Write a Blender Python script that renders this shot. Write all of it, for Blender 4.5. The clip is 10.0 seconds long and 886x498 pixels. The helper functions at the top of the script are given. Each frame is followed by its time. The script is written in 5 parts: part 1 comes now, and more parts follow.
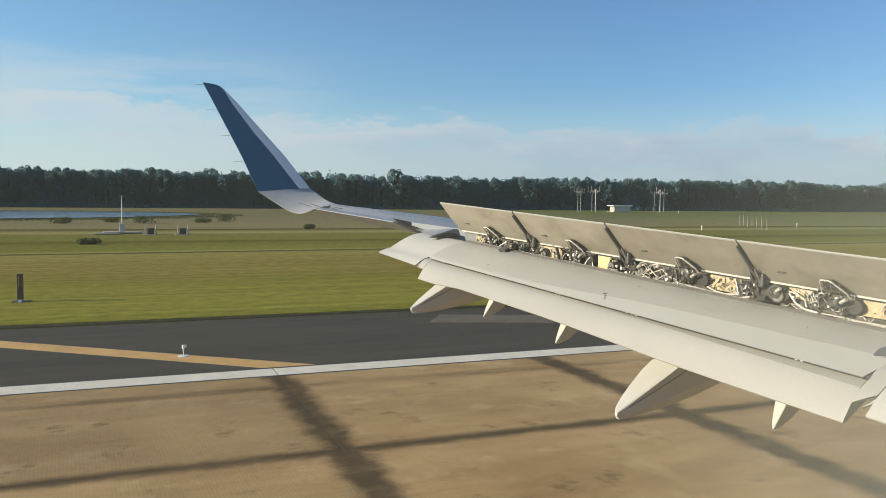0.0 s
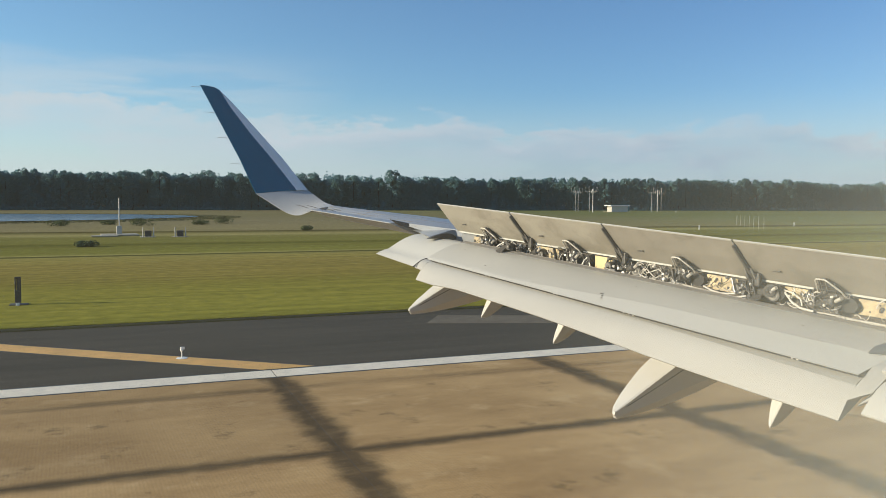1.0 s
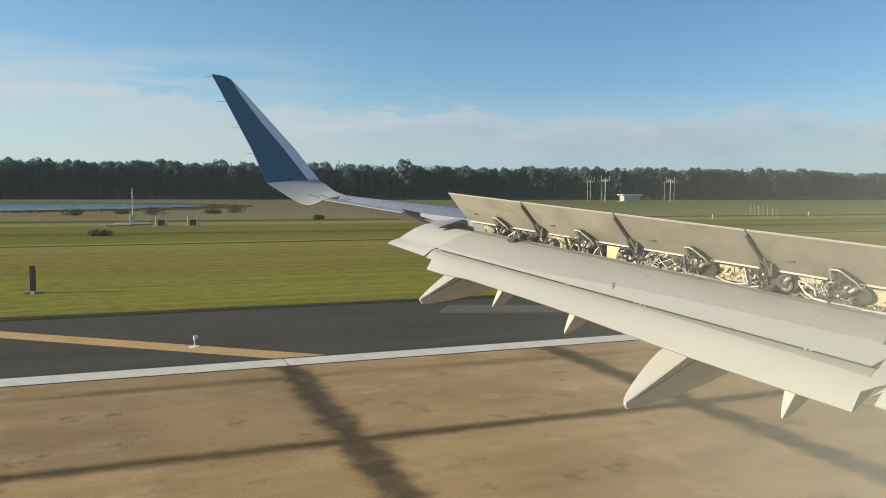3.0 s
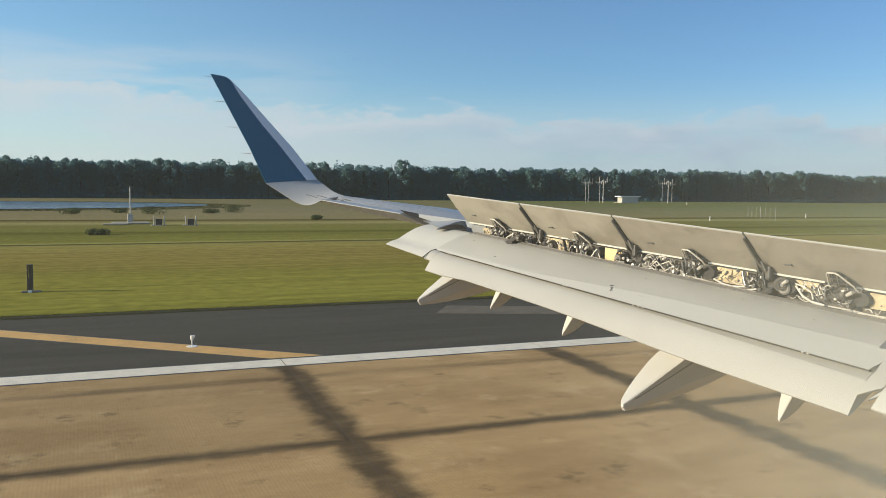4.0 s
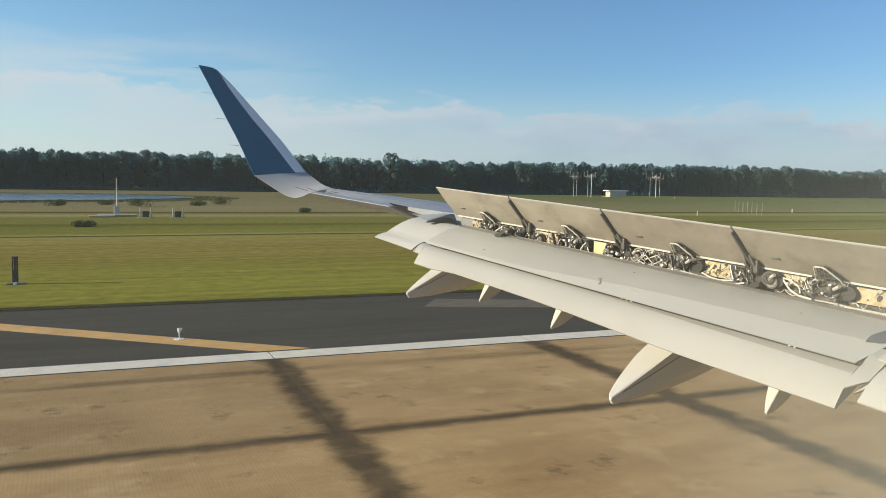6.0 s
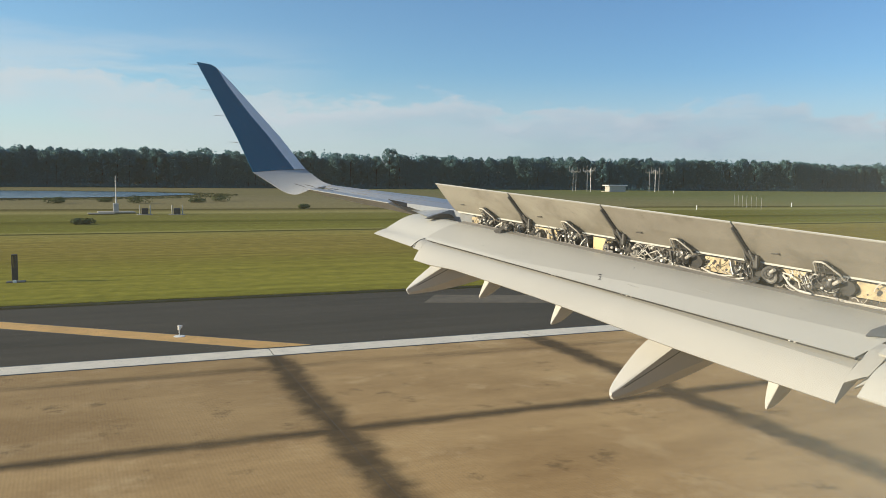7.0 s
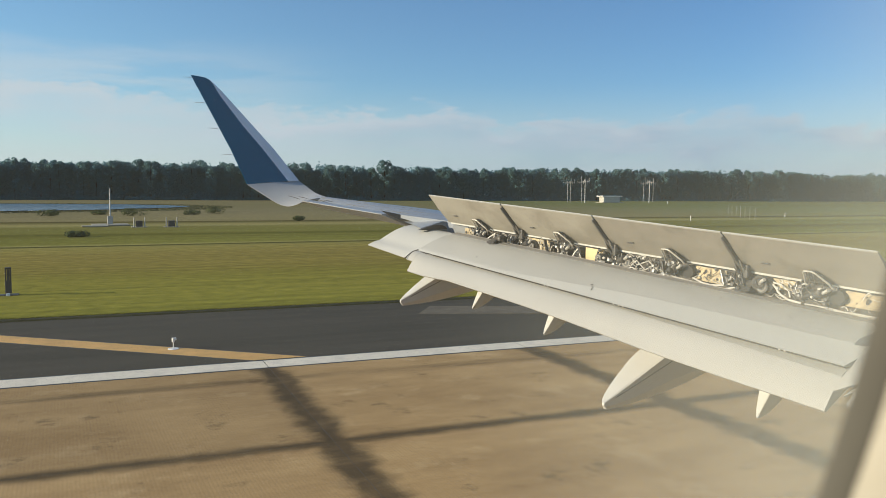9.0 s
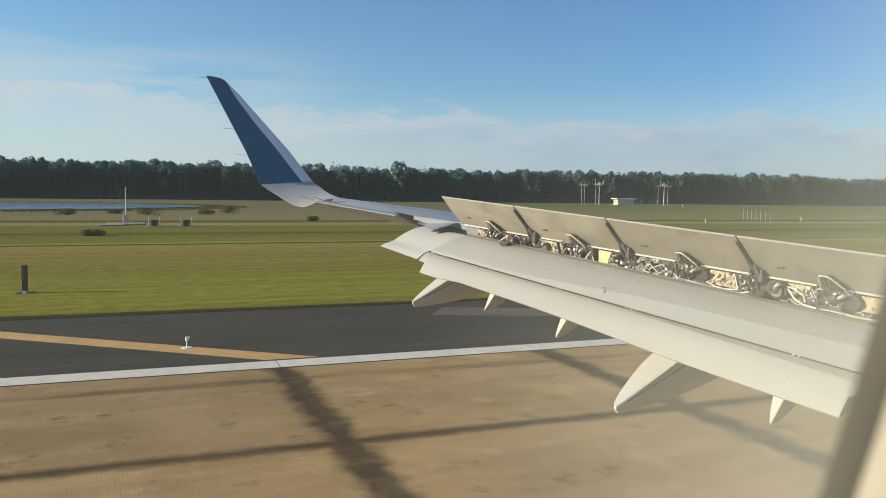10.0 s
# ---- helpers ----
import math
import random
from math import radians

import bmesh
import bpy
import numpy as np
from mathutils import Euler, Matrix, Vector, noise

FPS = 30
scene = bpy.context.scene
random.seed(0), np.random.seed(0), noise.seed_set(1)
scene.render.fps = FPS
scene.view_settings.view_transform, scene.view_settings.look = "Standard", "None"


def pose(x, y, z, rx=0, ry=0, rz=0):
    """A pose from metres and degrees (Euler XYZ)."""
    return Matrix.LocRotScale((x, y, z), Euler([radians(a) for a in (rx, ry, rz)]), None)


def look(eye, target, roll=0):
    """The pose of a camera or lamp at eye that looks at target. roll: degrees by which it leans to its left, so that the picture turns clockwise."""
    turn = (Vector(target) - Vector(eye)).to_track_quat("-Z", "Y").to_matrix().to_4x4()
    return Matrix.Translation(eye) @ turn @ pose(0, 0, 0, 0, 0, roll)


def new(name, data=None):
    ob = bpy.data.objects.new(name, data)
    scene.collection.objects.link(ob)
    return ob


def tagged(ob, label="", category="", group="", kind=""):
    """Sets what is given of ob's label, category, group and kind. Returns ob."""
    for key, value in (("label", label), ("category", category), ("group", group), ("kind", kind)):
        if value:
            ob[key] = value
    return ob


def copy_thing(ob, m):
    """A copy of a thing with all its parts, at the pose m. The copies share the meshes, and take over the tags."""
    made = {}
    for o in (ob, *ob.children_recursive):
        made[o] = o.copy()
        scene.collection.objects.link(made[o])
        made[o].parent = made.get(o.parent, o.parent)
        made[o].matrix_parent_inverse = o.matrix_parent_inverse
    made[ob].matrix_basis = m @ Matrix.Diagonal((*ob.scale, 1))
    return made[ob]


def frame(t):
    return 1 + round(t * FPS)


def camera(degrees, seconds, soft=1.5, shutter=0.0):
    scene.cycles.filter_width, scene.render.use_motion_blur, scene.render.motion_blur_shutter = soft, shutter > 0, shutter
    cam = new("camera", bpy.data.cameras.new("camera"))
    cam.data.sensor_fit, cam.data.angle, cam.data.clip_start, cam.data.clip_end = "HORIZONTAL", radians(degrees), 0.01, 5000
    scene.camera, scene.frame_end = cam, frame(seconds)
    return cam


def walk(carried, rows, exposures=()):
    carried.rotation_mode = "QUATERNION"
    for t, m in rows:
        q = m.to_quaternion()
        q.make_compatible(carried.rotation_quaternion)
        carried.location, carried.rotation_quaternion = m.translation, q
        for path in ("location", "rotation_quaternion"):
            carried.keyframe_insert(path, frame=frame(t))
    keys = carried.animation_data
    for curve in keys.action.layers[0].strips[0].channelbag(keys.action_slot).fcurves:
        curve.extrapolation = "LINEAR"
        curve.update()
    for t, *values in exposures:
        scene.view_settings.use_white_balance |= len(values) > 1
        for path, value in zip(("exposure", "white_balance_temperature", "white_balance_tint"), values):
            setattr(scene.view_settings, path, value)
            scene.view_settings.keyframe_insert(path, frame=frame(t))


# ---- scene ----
cam = camera(58.0, 10.0, soft=0.5)
# x runs ahead along the runway, y outboard to port, z up; the eye sits at a cabin window behind the port wing
cam.data.dof.use_dof, cam.data.dof.focus_distance, cam.data.dof.aperture_fstop = True, 14.0, 9.0   # a phone-sized aperture
walk(cam, [
    (0, pose(0.0096, 0.0289, 4.5907, 86.505, -0.554, -24.917)),
    (0.5, pose(-0.0047, -0.0288, 4.6070, 86.515, -0.469, -25.113)),
    (1, pose(-0.0031, -0.0050, 4.5945, 86.564, -0.272, -25.094)),
    (1.5, pose(0.0124, 0.0132, 4.5843, 86.345, -0.382, -24.808)),
    (2, pose(0.0162, 0.0082, 4.5910, 86.164, -0.182, -24.537)),
    (2.5, pose(0.0175, 0.0095, 4.5940, 85.816, -0.166, -24.310)),
    (4, pose(-0.0011, -0.0029, 4.6076, 85.835, -0.571, -24.391)),
    (4.5, pose(-0.0000, 0.0000, 4.6000, 85.920, -0.720, -24.600)),
    (5, pose(0.0071, -0.0308, 4.6203, 85.836, -0.602, -24.816)),
    (5.5, pose(-0.0036, 0.0049, 4.5973, 85.656, -0.903, -25.168)),
    (7, pose(-0.0041, 0.0181, 4.6114, 85.057, -0.557, -25.268)),
    (7.5, pose(0.0021, 0.0152, 4.5991, 85.294, -0.455, -25.306)),
    (8, pose(-0.0089, -0.0296, 4.6146, 85.259, -0.364, -25.452)),
    (8.5, pose(0.0062, -0.0231, 4.6149, 85.607, -0.399, -25.553)),
    (9, pose(-0.0023, -0.0359, 4.6126, 85.871, -0.357, -25.642)),
    (9.5, pose(0.0129, -0.0325, 4.6139, 85.961, -0.570, -25.344)),
    (10, pose(0.0106, -0.0320, 4.6160, 85.958, -0.739, -24.660)),
], exposures=[(0.0, 0.29, 6450, 10), (0.5, 0.19, 6400, 10), (1.0, 0.26, 6420, 10), (2.5, 0.22, 6500, 10), (4.0, 0.30, 6500, 10), (5.0, 0.26, 6500, 10), (5.5, 0.32, 6500, 10), (7.0, 0.30, 6540, 10), (7.5, 0.35, 6560, 10), (8.0, 0.26, 6530, 10), (8.5, 0.27, 6500, 10), (9.0, 0.22, 6420, 10), (9.5, 0.17, 6260, 10), (10.0, 0.23, 6420, 10)])

# ---------------------------------------------------------------- light
SUN_EL, SUN_OUT = radians(16), radians(11)      # low sun from astern, a little outboard
sun_dir = Vector((-math.cos(SUN_EL) * math.cos(SUN_OUT), math.cos(SUN_EL) * math.sin(SUN_OUT), math.sin(SUN_EL)))
sun = new("sun", bpy.data.lights.new("sun", "SUN"))
sun.data.energy, sun.data.angle, sun.data.color = 5.0, radians(0.55), (1.0, 0.87, 0.64)
sun.matrix_world = look((0, 0, 60), tuple(Vector((0, 0, 60)) - sun_dir))

world = bpy.data.worlds.new("sky")
scene.world = world
world.use_nodes = True
wn, wl = world.node_tree.nodes, world.node_tree.links
wn.clear()
w_out = wn.new("ShaderNodeOutputWorld")
w_bg = wn.new("ShaderNodeBackground")
w_sky = wn.new("ShaderNodeTexSky")
w_sky.sky_type, w_sky.sun_disc = "NISHITA", False
w_sky.sun_elevation, w_sky.sun_rotation = SUN_EL, math.atan2(sun_dir.x, sun_dir.y)
w_sky.air_density, w_sky.dust_density, w_sky.ozone_density = 1.0, 0.2, 3.0
w_bg.inputs["Strength"].default_value = 0.09
# a low deck of thin cloud that sinks and greys ahead of the aircraft, with haze under it
w_co = wn.new("ShaderNodeTexCoord")
w_sep = wn.new("ShaderNodeSeparateXYZ")
wl.new(w_co.outputs["Generated"], w_sep.inputs[0])


def sky_math(op, *vals):
    q = wn.new("ShaderNodeMath")
    q.operation = op
    for i, v in enumerate(vals):
        if isinstance(v, (int, float)):
            q.inputs[i].default_value = v
        else:
            wl.new(v, q.inputs[i])
    return q.outputs[0]


def sky_span(v, a, c, lo=0.0, hi=1.0):
    q = wn.new("ShaderNodeMapRange")
    q.interpolation_type = "SMOOTHSTEP"
    for key, val in (("From Min", a), ("From Max", c), ("To Min", lo), ("To Max", hi)):
        q.inputs[key].default_value = val
    wl.new(v, q.inputs["Value"])
    return q.outputs[0]


def sky_noise(scale, stretch, detail=6.0, rough=0.55, shift=(0.35, 0.1, 0.4)):
    mp = wn.new("ShaderNodeMapping")
    mp.inputs["Scale"].default_value = (1.0, 1.0, stretch)
    mp.inputs["Location"].default_value = shift
    wl.new(w_co.outputs["Generated"], mp.inputs[0])
    q = wn.new("ShaderNodeTexNoise")
    q.inputs["Scale"].default_value, q.inputs["Detail"].default_value, q.inputs["Roughness"].default_value = scale, detail, rough
    wl.new(mp.outputs[0], q.inputs["Vector"])
    return q.outputs["Fac"]


ahead = sky_span(w_sep.outputs["X"], -0.05, 0.75)                      # 0 abeam, 1 well ahead
deck_top = sky_math("MULTIPLY_ADD", ahead, -0.030, 0.118)
lumps = sky_math("MULTIPLY_ADD", sky_noise(8.0, 2.6, 9.0, 0.66), 0.13, -0.065)
depth = sky_math("ADD", sky_math("SUBTRACT", deck_top, w_sep.outputs["Z"]), lumps)
cover = sky_span(depth, -0.006, 0.016)
rim = sky_math("MULTIPLY", sky_span(depth, 0.008, 0.050, 0.30, 0.0), sky_span(ahead, 0.0, 1.0, 1.0, 0.85))
crest = sky_math("MULTIPLY", sky_span(depth, -0.002, 0.034, 0.35, 1.0), sky_span(sky_noise(11.0, 3.0, 6.0, 0.6, (0.8, 1.9, 0.2)), 0.34, 0.60, 1.0, 0.72))
body = sky_math("ADD", sky_span(sky_noise(4.0, 6.0, 6.0, 0.55, (2.1, 0.7, 1.3)), 0.36, 0.60, 0.50, 0.76), rim)
cloud = sky_math("MULTIPLY", cover, body)
veil = sky_math("MULTIPLY", sky_math("MULTIPLY", sky_span(w_sep.outputs["Z"], 0.12, 0.19, 0.60, 0.0), sky_span(ahead, 0.0, 0.55, 1.0, 0.0)), sky_span(sky_noise(4.0, 9.0), 0.42, 0.62, 0.06, 1.0))
haze = sky_span(w_sep.outputs["Z"], 0.0, 0.14, 0.84, 0.0)
w_edge = sky_math("MAXIMUM", haze, sky_math("MAXIMUM", cloud, veil))
w_pale = wn.new("ShaderNodeMixRGB")
w_pale.inputs[1].default_value, w_pale.inputs[2].default_value = (5.2, 5.95, 6.4, 1), (3.35, 4.20, 5.20, 1)
wl.new(sky_math("MULTIPLY", ahead, crest), w_pale.inputs[0])
w_mix = wn.new("ShaderNodeMixRGB")
wl.new(w_pale.outputs[0], w_mix.inputs[2])
wl.new(w_edge, w_mix.inputs[0])
w_tint = wn.new("ShaderNodeMixRGB")
w_tint.blend_type, w_tint.inputs[0].default_value = "MULTIPLY", 1.0
w_grade = wn.new("ShaderNodeMixRGB")                                  # milkier abeam, deeper blue ahead, away from the sun
w_grade.inputs[1].default_value, w_grade.inputs[2].default_value = (1.20, 1.43, 1.52, 1), (0.78, 1.01, 1.22, 1)
wl.new(ahead, w_grade.inputs[0])
wl.new(w_grade.outputs[0], w_tint.inputs[2])
wl.new(w_sky.outputs[0], w_tint.inputs[1])
wl.new(w_tint.outputs[0], w_mix.inputs[1])
wl.new(w_mix.outputs[0], w_bg.inputs["Color"])
wl.new(w_bg.outputs[0], w_out.inputs[0])


# ---------------------------------------------------------------- materials
def material(name, colour, rough=0.6, metal=0.0, spread=0.15, grain=8.0, bump=0.0, stretch=(1, 1, 1), dirt=0.0, dirt_colour=(0.1, 0.08, 0.06), big=0.6, spec=0.5):
    """Principled paint: colour varied by fine grain and by broad patches, dirt in streaks, bump from the grain."""
    m = bpy.data.materials.new(name)
    m.use_nodes = True
    n, l = m.node_tree.nodes, m.node_tree.links
    b = n["Principled BSDF"]
    b.inputs["Roughness"].default_value, b.inputs["Metallic"].default_value = rough, metal
    b.inputs["Specular IOR Level"].default_value = spec
    co = n.new("ShaderNodeTexCoord")
    mp = n.new("ShaderNodeMapping")
    mp.inputs["Scale"].default_value = stretch
    l.new(co.outputs["Object"], mp.inputs[0])
    fine, broad = n.new("ShaderNodeTexNoise"), n.new("ShaderNodeTexNoise")
    for node, s in ((fine, grain), (broad, big)):
        node.inputs["Scale"].default_value, node.inputs["Detail"].default_value = s, 5.0
        l.new(mp.outputs[0], node.inputs["Vector"])
    add = n.new("ShaderNodeMath")
    add.operation = "ADD"
    l.new(fine.outputs["Fac"], add.inputs[0])
    l.new(broad.outputs["Fac"], add.inputs[1])
    ramp = n.new("ShaderNodeMapRange")
    ramp.inputs["From Min"].default_value, ramp.inputs["From Max"].default_value = 0.7, 1.3
    ramp.inputs["To Min"].default_value, ramp.inputs["To Max"].default_value = 1 - spread, 1 + spread
    l.new(add.outputs[0], ramp.inputs["Value"])
    mul = n.new("ShaderNodeMixRGB")
    mul.blend_type, mul.inputs[0].default_value = "MULTIPLY", 1.0
    mul.inputs[1].default_value = (*colour, 1)
    l.new(ramp.outputs[0], mul.inputs[2])
    last = mul
    if dirt:
        dn = n.new("ShaderNodeTexNoise")
        dn.inputs["Scale"].default_value, dn.inputs["Detail"].default_value = big * 1.7, 8.0
        dn.inputs["Roughness"].default_value = 0.65
        l.new(mp.outputs[0], dn.inputs["Vector"])
        dr = n.new("ShaderNodeMapRange")
        dr.inputs["From Min"].default_value, dr.inputs["From Max"].default_value = 0.50, 0.72
        dr.inputs["To Max"].default_value = dirt
        l.new(dn.outputs["Fac"], dr.inputs["Value"])
        mx = n.new("ShaderNodeMixRGB")
        mx.inputs[2].default_value = (*dirt_colour, 1)
        l.new(dr.outputs[0], mx.inputs[0])
        l.new(mul.outputs[0], mx.inputs[1])
        last = mx
    l.new(last.outputs[0], b.inputs["Base Color"])
    if bump:
        bp = n.new("ShaderNodeBump")
        bp.inputs["Strength"].default_value, bp.inputs["Distance"].default_value = bump, 0.02
        l.new(fine.outputs["Fac"], bp.inputs["Height"])
        l.new(bp.outputs[0], b.inputs["Normal"])
    return m


M_WING = material("wing_paint", (0.36, 0.37, 0.375), 0.34, spread=0.05, grain=5, dirt=0.10, dirt_colour=(0.35, 0.32, 0.27), stretch=(1, 0.4, 1))
M_SKIN = material("upper_skin_paint", (0.265, 0.285, 0.31), 0.3, spread=0.06, grain=5, dirt=0.12, dirt_colour=(0.22, 0.21, 0.19), stretch=(1, 0.4, 1))
M_NOSE_SHADE = material("tab_nose_shaded", (0.30, 0.295, 0.27), 0.5, spread=0.06, grain=5, dirt=0.25, dirt_colour=(0.18, 0.17, 0.15), stretch=(0.8, 0.35, 1))
M_FLAP_FORWARD = material("flap_forward_paint", (0.435, 0.424, 0.378), 0.45, spread=0.05, grain=4, dirt=0.22, dirt_colour=(0.33, 0.32, 0.29), stretch=(0.8, 0.35, 1), spec=0.3)
M_RUB_SHADE = material("rub_plate_and_shade_grey", (0.20, 0.21, 0.215), 0.5, spread=0.08, grain=6)
M_FLAP = material("flap_paint", (0.46, 0.452, 0.41), 0.45, spread=0.04, grain=4, dirt=0.12, dirt_colour=(0.42, 0.39, 0.33), stretch=(0.8, 0.35, 1), spec=0.3)
M_TAB = material("tab_paint", (0.405, 0.396, 0.36), 0.45, spread=0.05, grain=4, dirt=0.12, dirt_colour=(0.34, 0.32, 0.28), stretch=(0.8, 0.35, 1), spec=0.3)
M_FLAP_PALE = material("flap_aft_paint", (0.53, 0.52, 0.465), 0.45, spread=0.04, grain=4, dirt=0.08, dirt_colour=(0.42, 0.39, 0.33), stretch=(0.8, 0.35, 1), spec=0.3)
M_FAIRING = material("fairing_paint", (0.57, 0.56, 0.525), 0.45, spread=0.05, grain=6, dirt=0.15, dirt_colour=(0.36, 0.33, 0.28))
M_SPOILER = material("spoiler_underside", (0.335, 0.31, 0.255), 0.55, spread=0.08, grain=6, dirt=0.9, dirt_colour=(0.17, 0.15, 0.115), big=0.62)
M_SPOILER_IN = material("sooty_spoiler_underside", (0.275, 0.25, 0.205), 0.55, spread=0.10, grain=6, dirt=0.95, dirt_colour=(0.125, 0.11, 0.085), big=0.7)
M_BLUE = material("blue_paint", (0.0, 0.112, 0.205), 0.4, spread=0.06, grain=3, spec=0.05)
M_FUSELAGE = material("fuselage_white_paint", (0.55, 0.55, 0.54), 0.35, spread=0.04, grain=3)
M_EDGE = material("bare_edge", (0.72, 0.72, 0.72), 0.4, 0.0, spread=0.05)
M_PRIMER = material("yellow_primer", (0.56, 0.45, 0.26), 0.6, spread=0.15, grain=14, dirt=0.8, dirt_colour=(0.16, 0.12, 0.08), big=4)
M_CLEAN = material("clean_primer", (0.70, 0.54, 0.27), 0.5, spread=0.06, grain=10, dirt=0.3, dirt_colour=(0.3, 0.22, 0.12), big=3)
M_PIPE = material("pale_pipe", (0.60, 0.57, 0.50), 0.4, 0.25, spread=0.1)
M_STEEL = material("steel", (0.42, 0.40, 0.37), 0.35, 0.8, spread=0.15, grain=20)
M_DARK = material("near_black", (0.028, 0.026, 0.024), 0.6, spread=0.2, grain=15)
M_LIP = material("dull_lip_metal", (0.20, 0.19, 0.17), 0.5, 0.2, spread=0.15, grain=10)
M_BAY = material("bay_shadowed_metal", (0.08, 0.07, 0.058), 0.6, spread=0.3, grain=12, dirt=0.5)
M_WEB = material("dirty_primer", (0.40, 0.32, 0.19), 0.6, spread=0.35, grain=9, dirt=0.95, dirt_colour=(0.05, 0.042, 0.034), big=2.6)
M_WIRE = material("pale_conduit", (0.64, 0.61, 0.54), 0.4, 0.1, spread=0.12, grain=20)
M_DARK_GREY = material("dark_grey", (0.085, 0.08, 0.073), 0.5, 0.2, spread=0.2, grain=18)
M_INK = material("stencil_ink", (0.06, 0.06, 0.06), 0.6)
M_FADED = material("faded_ink", (0.40, 0.39, 0.36), 0.6)
M_CREAM = material("cabin_plastic", (0.56, 0.53, 0.45), 0.5, spread=0.03, grain=60, bump=0.05)
M_GASKET = material("window_gasket", (0.10, 0.095, 0.08), 0.7, spread=0.1, grain=30)
M_CARPET = material("cabin_carpet", (0.04, 0.05, 0.09), 0.9, spread=0.3, grain=90)
M_WHITE = material("white_metal_paint", (0.78, 0.77, 0.72), 0.5, spread=0.06)
M_GREYWHITE = material("weathered_white", (0.52, 0.51, 0.48), 0.6, spread=0.1)
M_MAST = material("grey_mast_metal", (0.26, 0.27, 0.27), 0.6, spread=0.1)
M_HUT = material("hut_wall_paint", (0.46, 0.44, 0.38), 0.8, spread=0.06)
M_GREYWALL = material("grey_wall", (0.42, 0.40, 0.35), 0.8, spread=0.1)
M_BLACK = material("black_box_paint", (0.035, 0.03, 0.028), 0.6, spread=0.2)
M_DRAIN = material("drain_concrete", (0.125, 0.10, 0.062), 0.85, spread=0.25, grain=2, dirt=0.5, dirt_colour=(0.08, 0.06, 0.04), big=0.5)
M_PAD = material("pale_pad", (0.36, 0.32, 0.24), 0.85, spread=0.2, grain=3)
M_LINE = material("white_line_paint", (0.82, 0.73, 0.56), 0.7, spread=0.08, grain=3, dirt=0.35, dirt_colour=(0.42, 0.38, 0.32), big=0.8)
M_YELLOW = material("yellow_line_paint", (0.68, 0.39, 0.11), 0.7, spread=0.12, grain=2.5, dirt=0.4, dirt_colour=(0.35, 0.22, 0.07), big=0.7)
M_ASPHALT = material("asphalt", (0.064, 0.056, 0.042), 0.85, spread=0.22, grain=1.5, stretch=(0.12, 1, 1), bump=0.1, big=0.35, spec=0.12)
M_TURF_SHADE = material("turf_edge_shade", (0.036, 0.036, 0.012), 0.9, spread=0.4, grain=3, big=0.5, spec=0.15)
M_BARK = material("bark", (0.06, 0.05, 0.045), 0.9, spread=0.3, grain=3)


def leaf_material(name, colour, spread):
    """Foliage: matt leaves that let part of the light through, varied clump by clump."""
    m = material(name, colour, 0.85, spread=spread, grain=0.5, big=0.06, spec=0.0)
    n, l = m.node_tree.nodes, m.node_tree.links
    b, out = n["Principled BSDF"], n["Material Output"]
    tr, mix = n.new("ShaderNodeBsdfTranslucent"), n.new("ShaderNodeMixShader")
    l.new(b.inputs["Base Color"].links[0].from_socket, tr.inputs["Color"])
    mix.inputs[0].default_value = 0.5
    l.new(b.outputs[0], mix.inputs[1])
    l.new(tr.outputs[0], mix.inputs[2])
    l.new(mix.outputs[0], out.inputs[0])
    return m


# distance haze is put into these leaf colours as extra blue
M_LEAF = leaf_material("pine_leaf_hazed", (0.160, 0.282, 0.296), 0.05)
M_LEAF_B = leaf_material("oak_leaf_hazed", (0.166, 0.284, 0.286), 0.05)
M_WOODS = leaf_material("far_leaf_hazed", (0.160, 0.288, 0.310), 0.04)
M_BUSH = material("bush_leaf", (0.085, 0.105, 0.045), 0.9, spread=0.3, grain=1.0, big=0.1, spec=0.0)
M_REED = material("reed_leaf", (0.105, 0.105, 0.050), 0.9, spread=0.3, grain=0.4, big=0.05, spec=0.0)


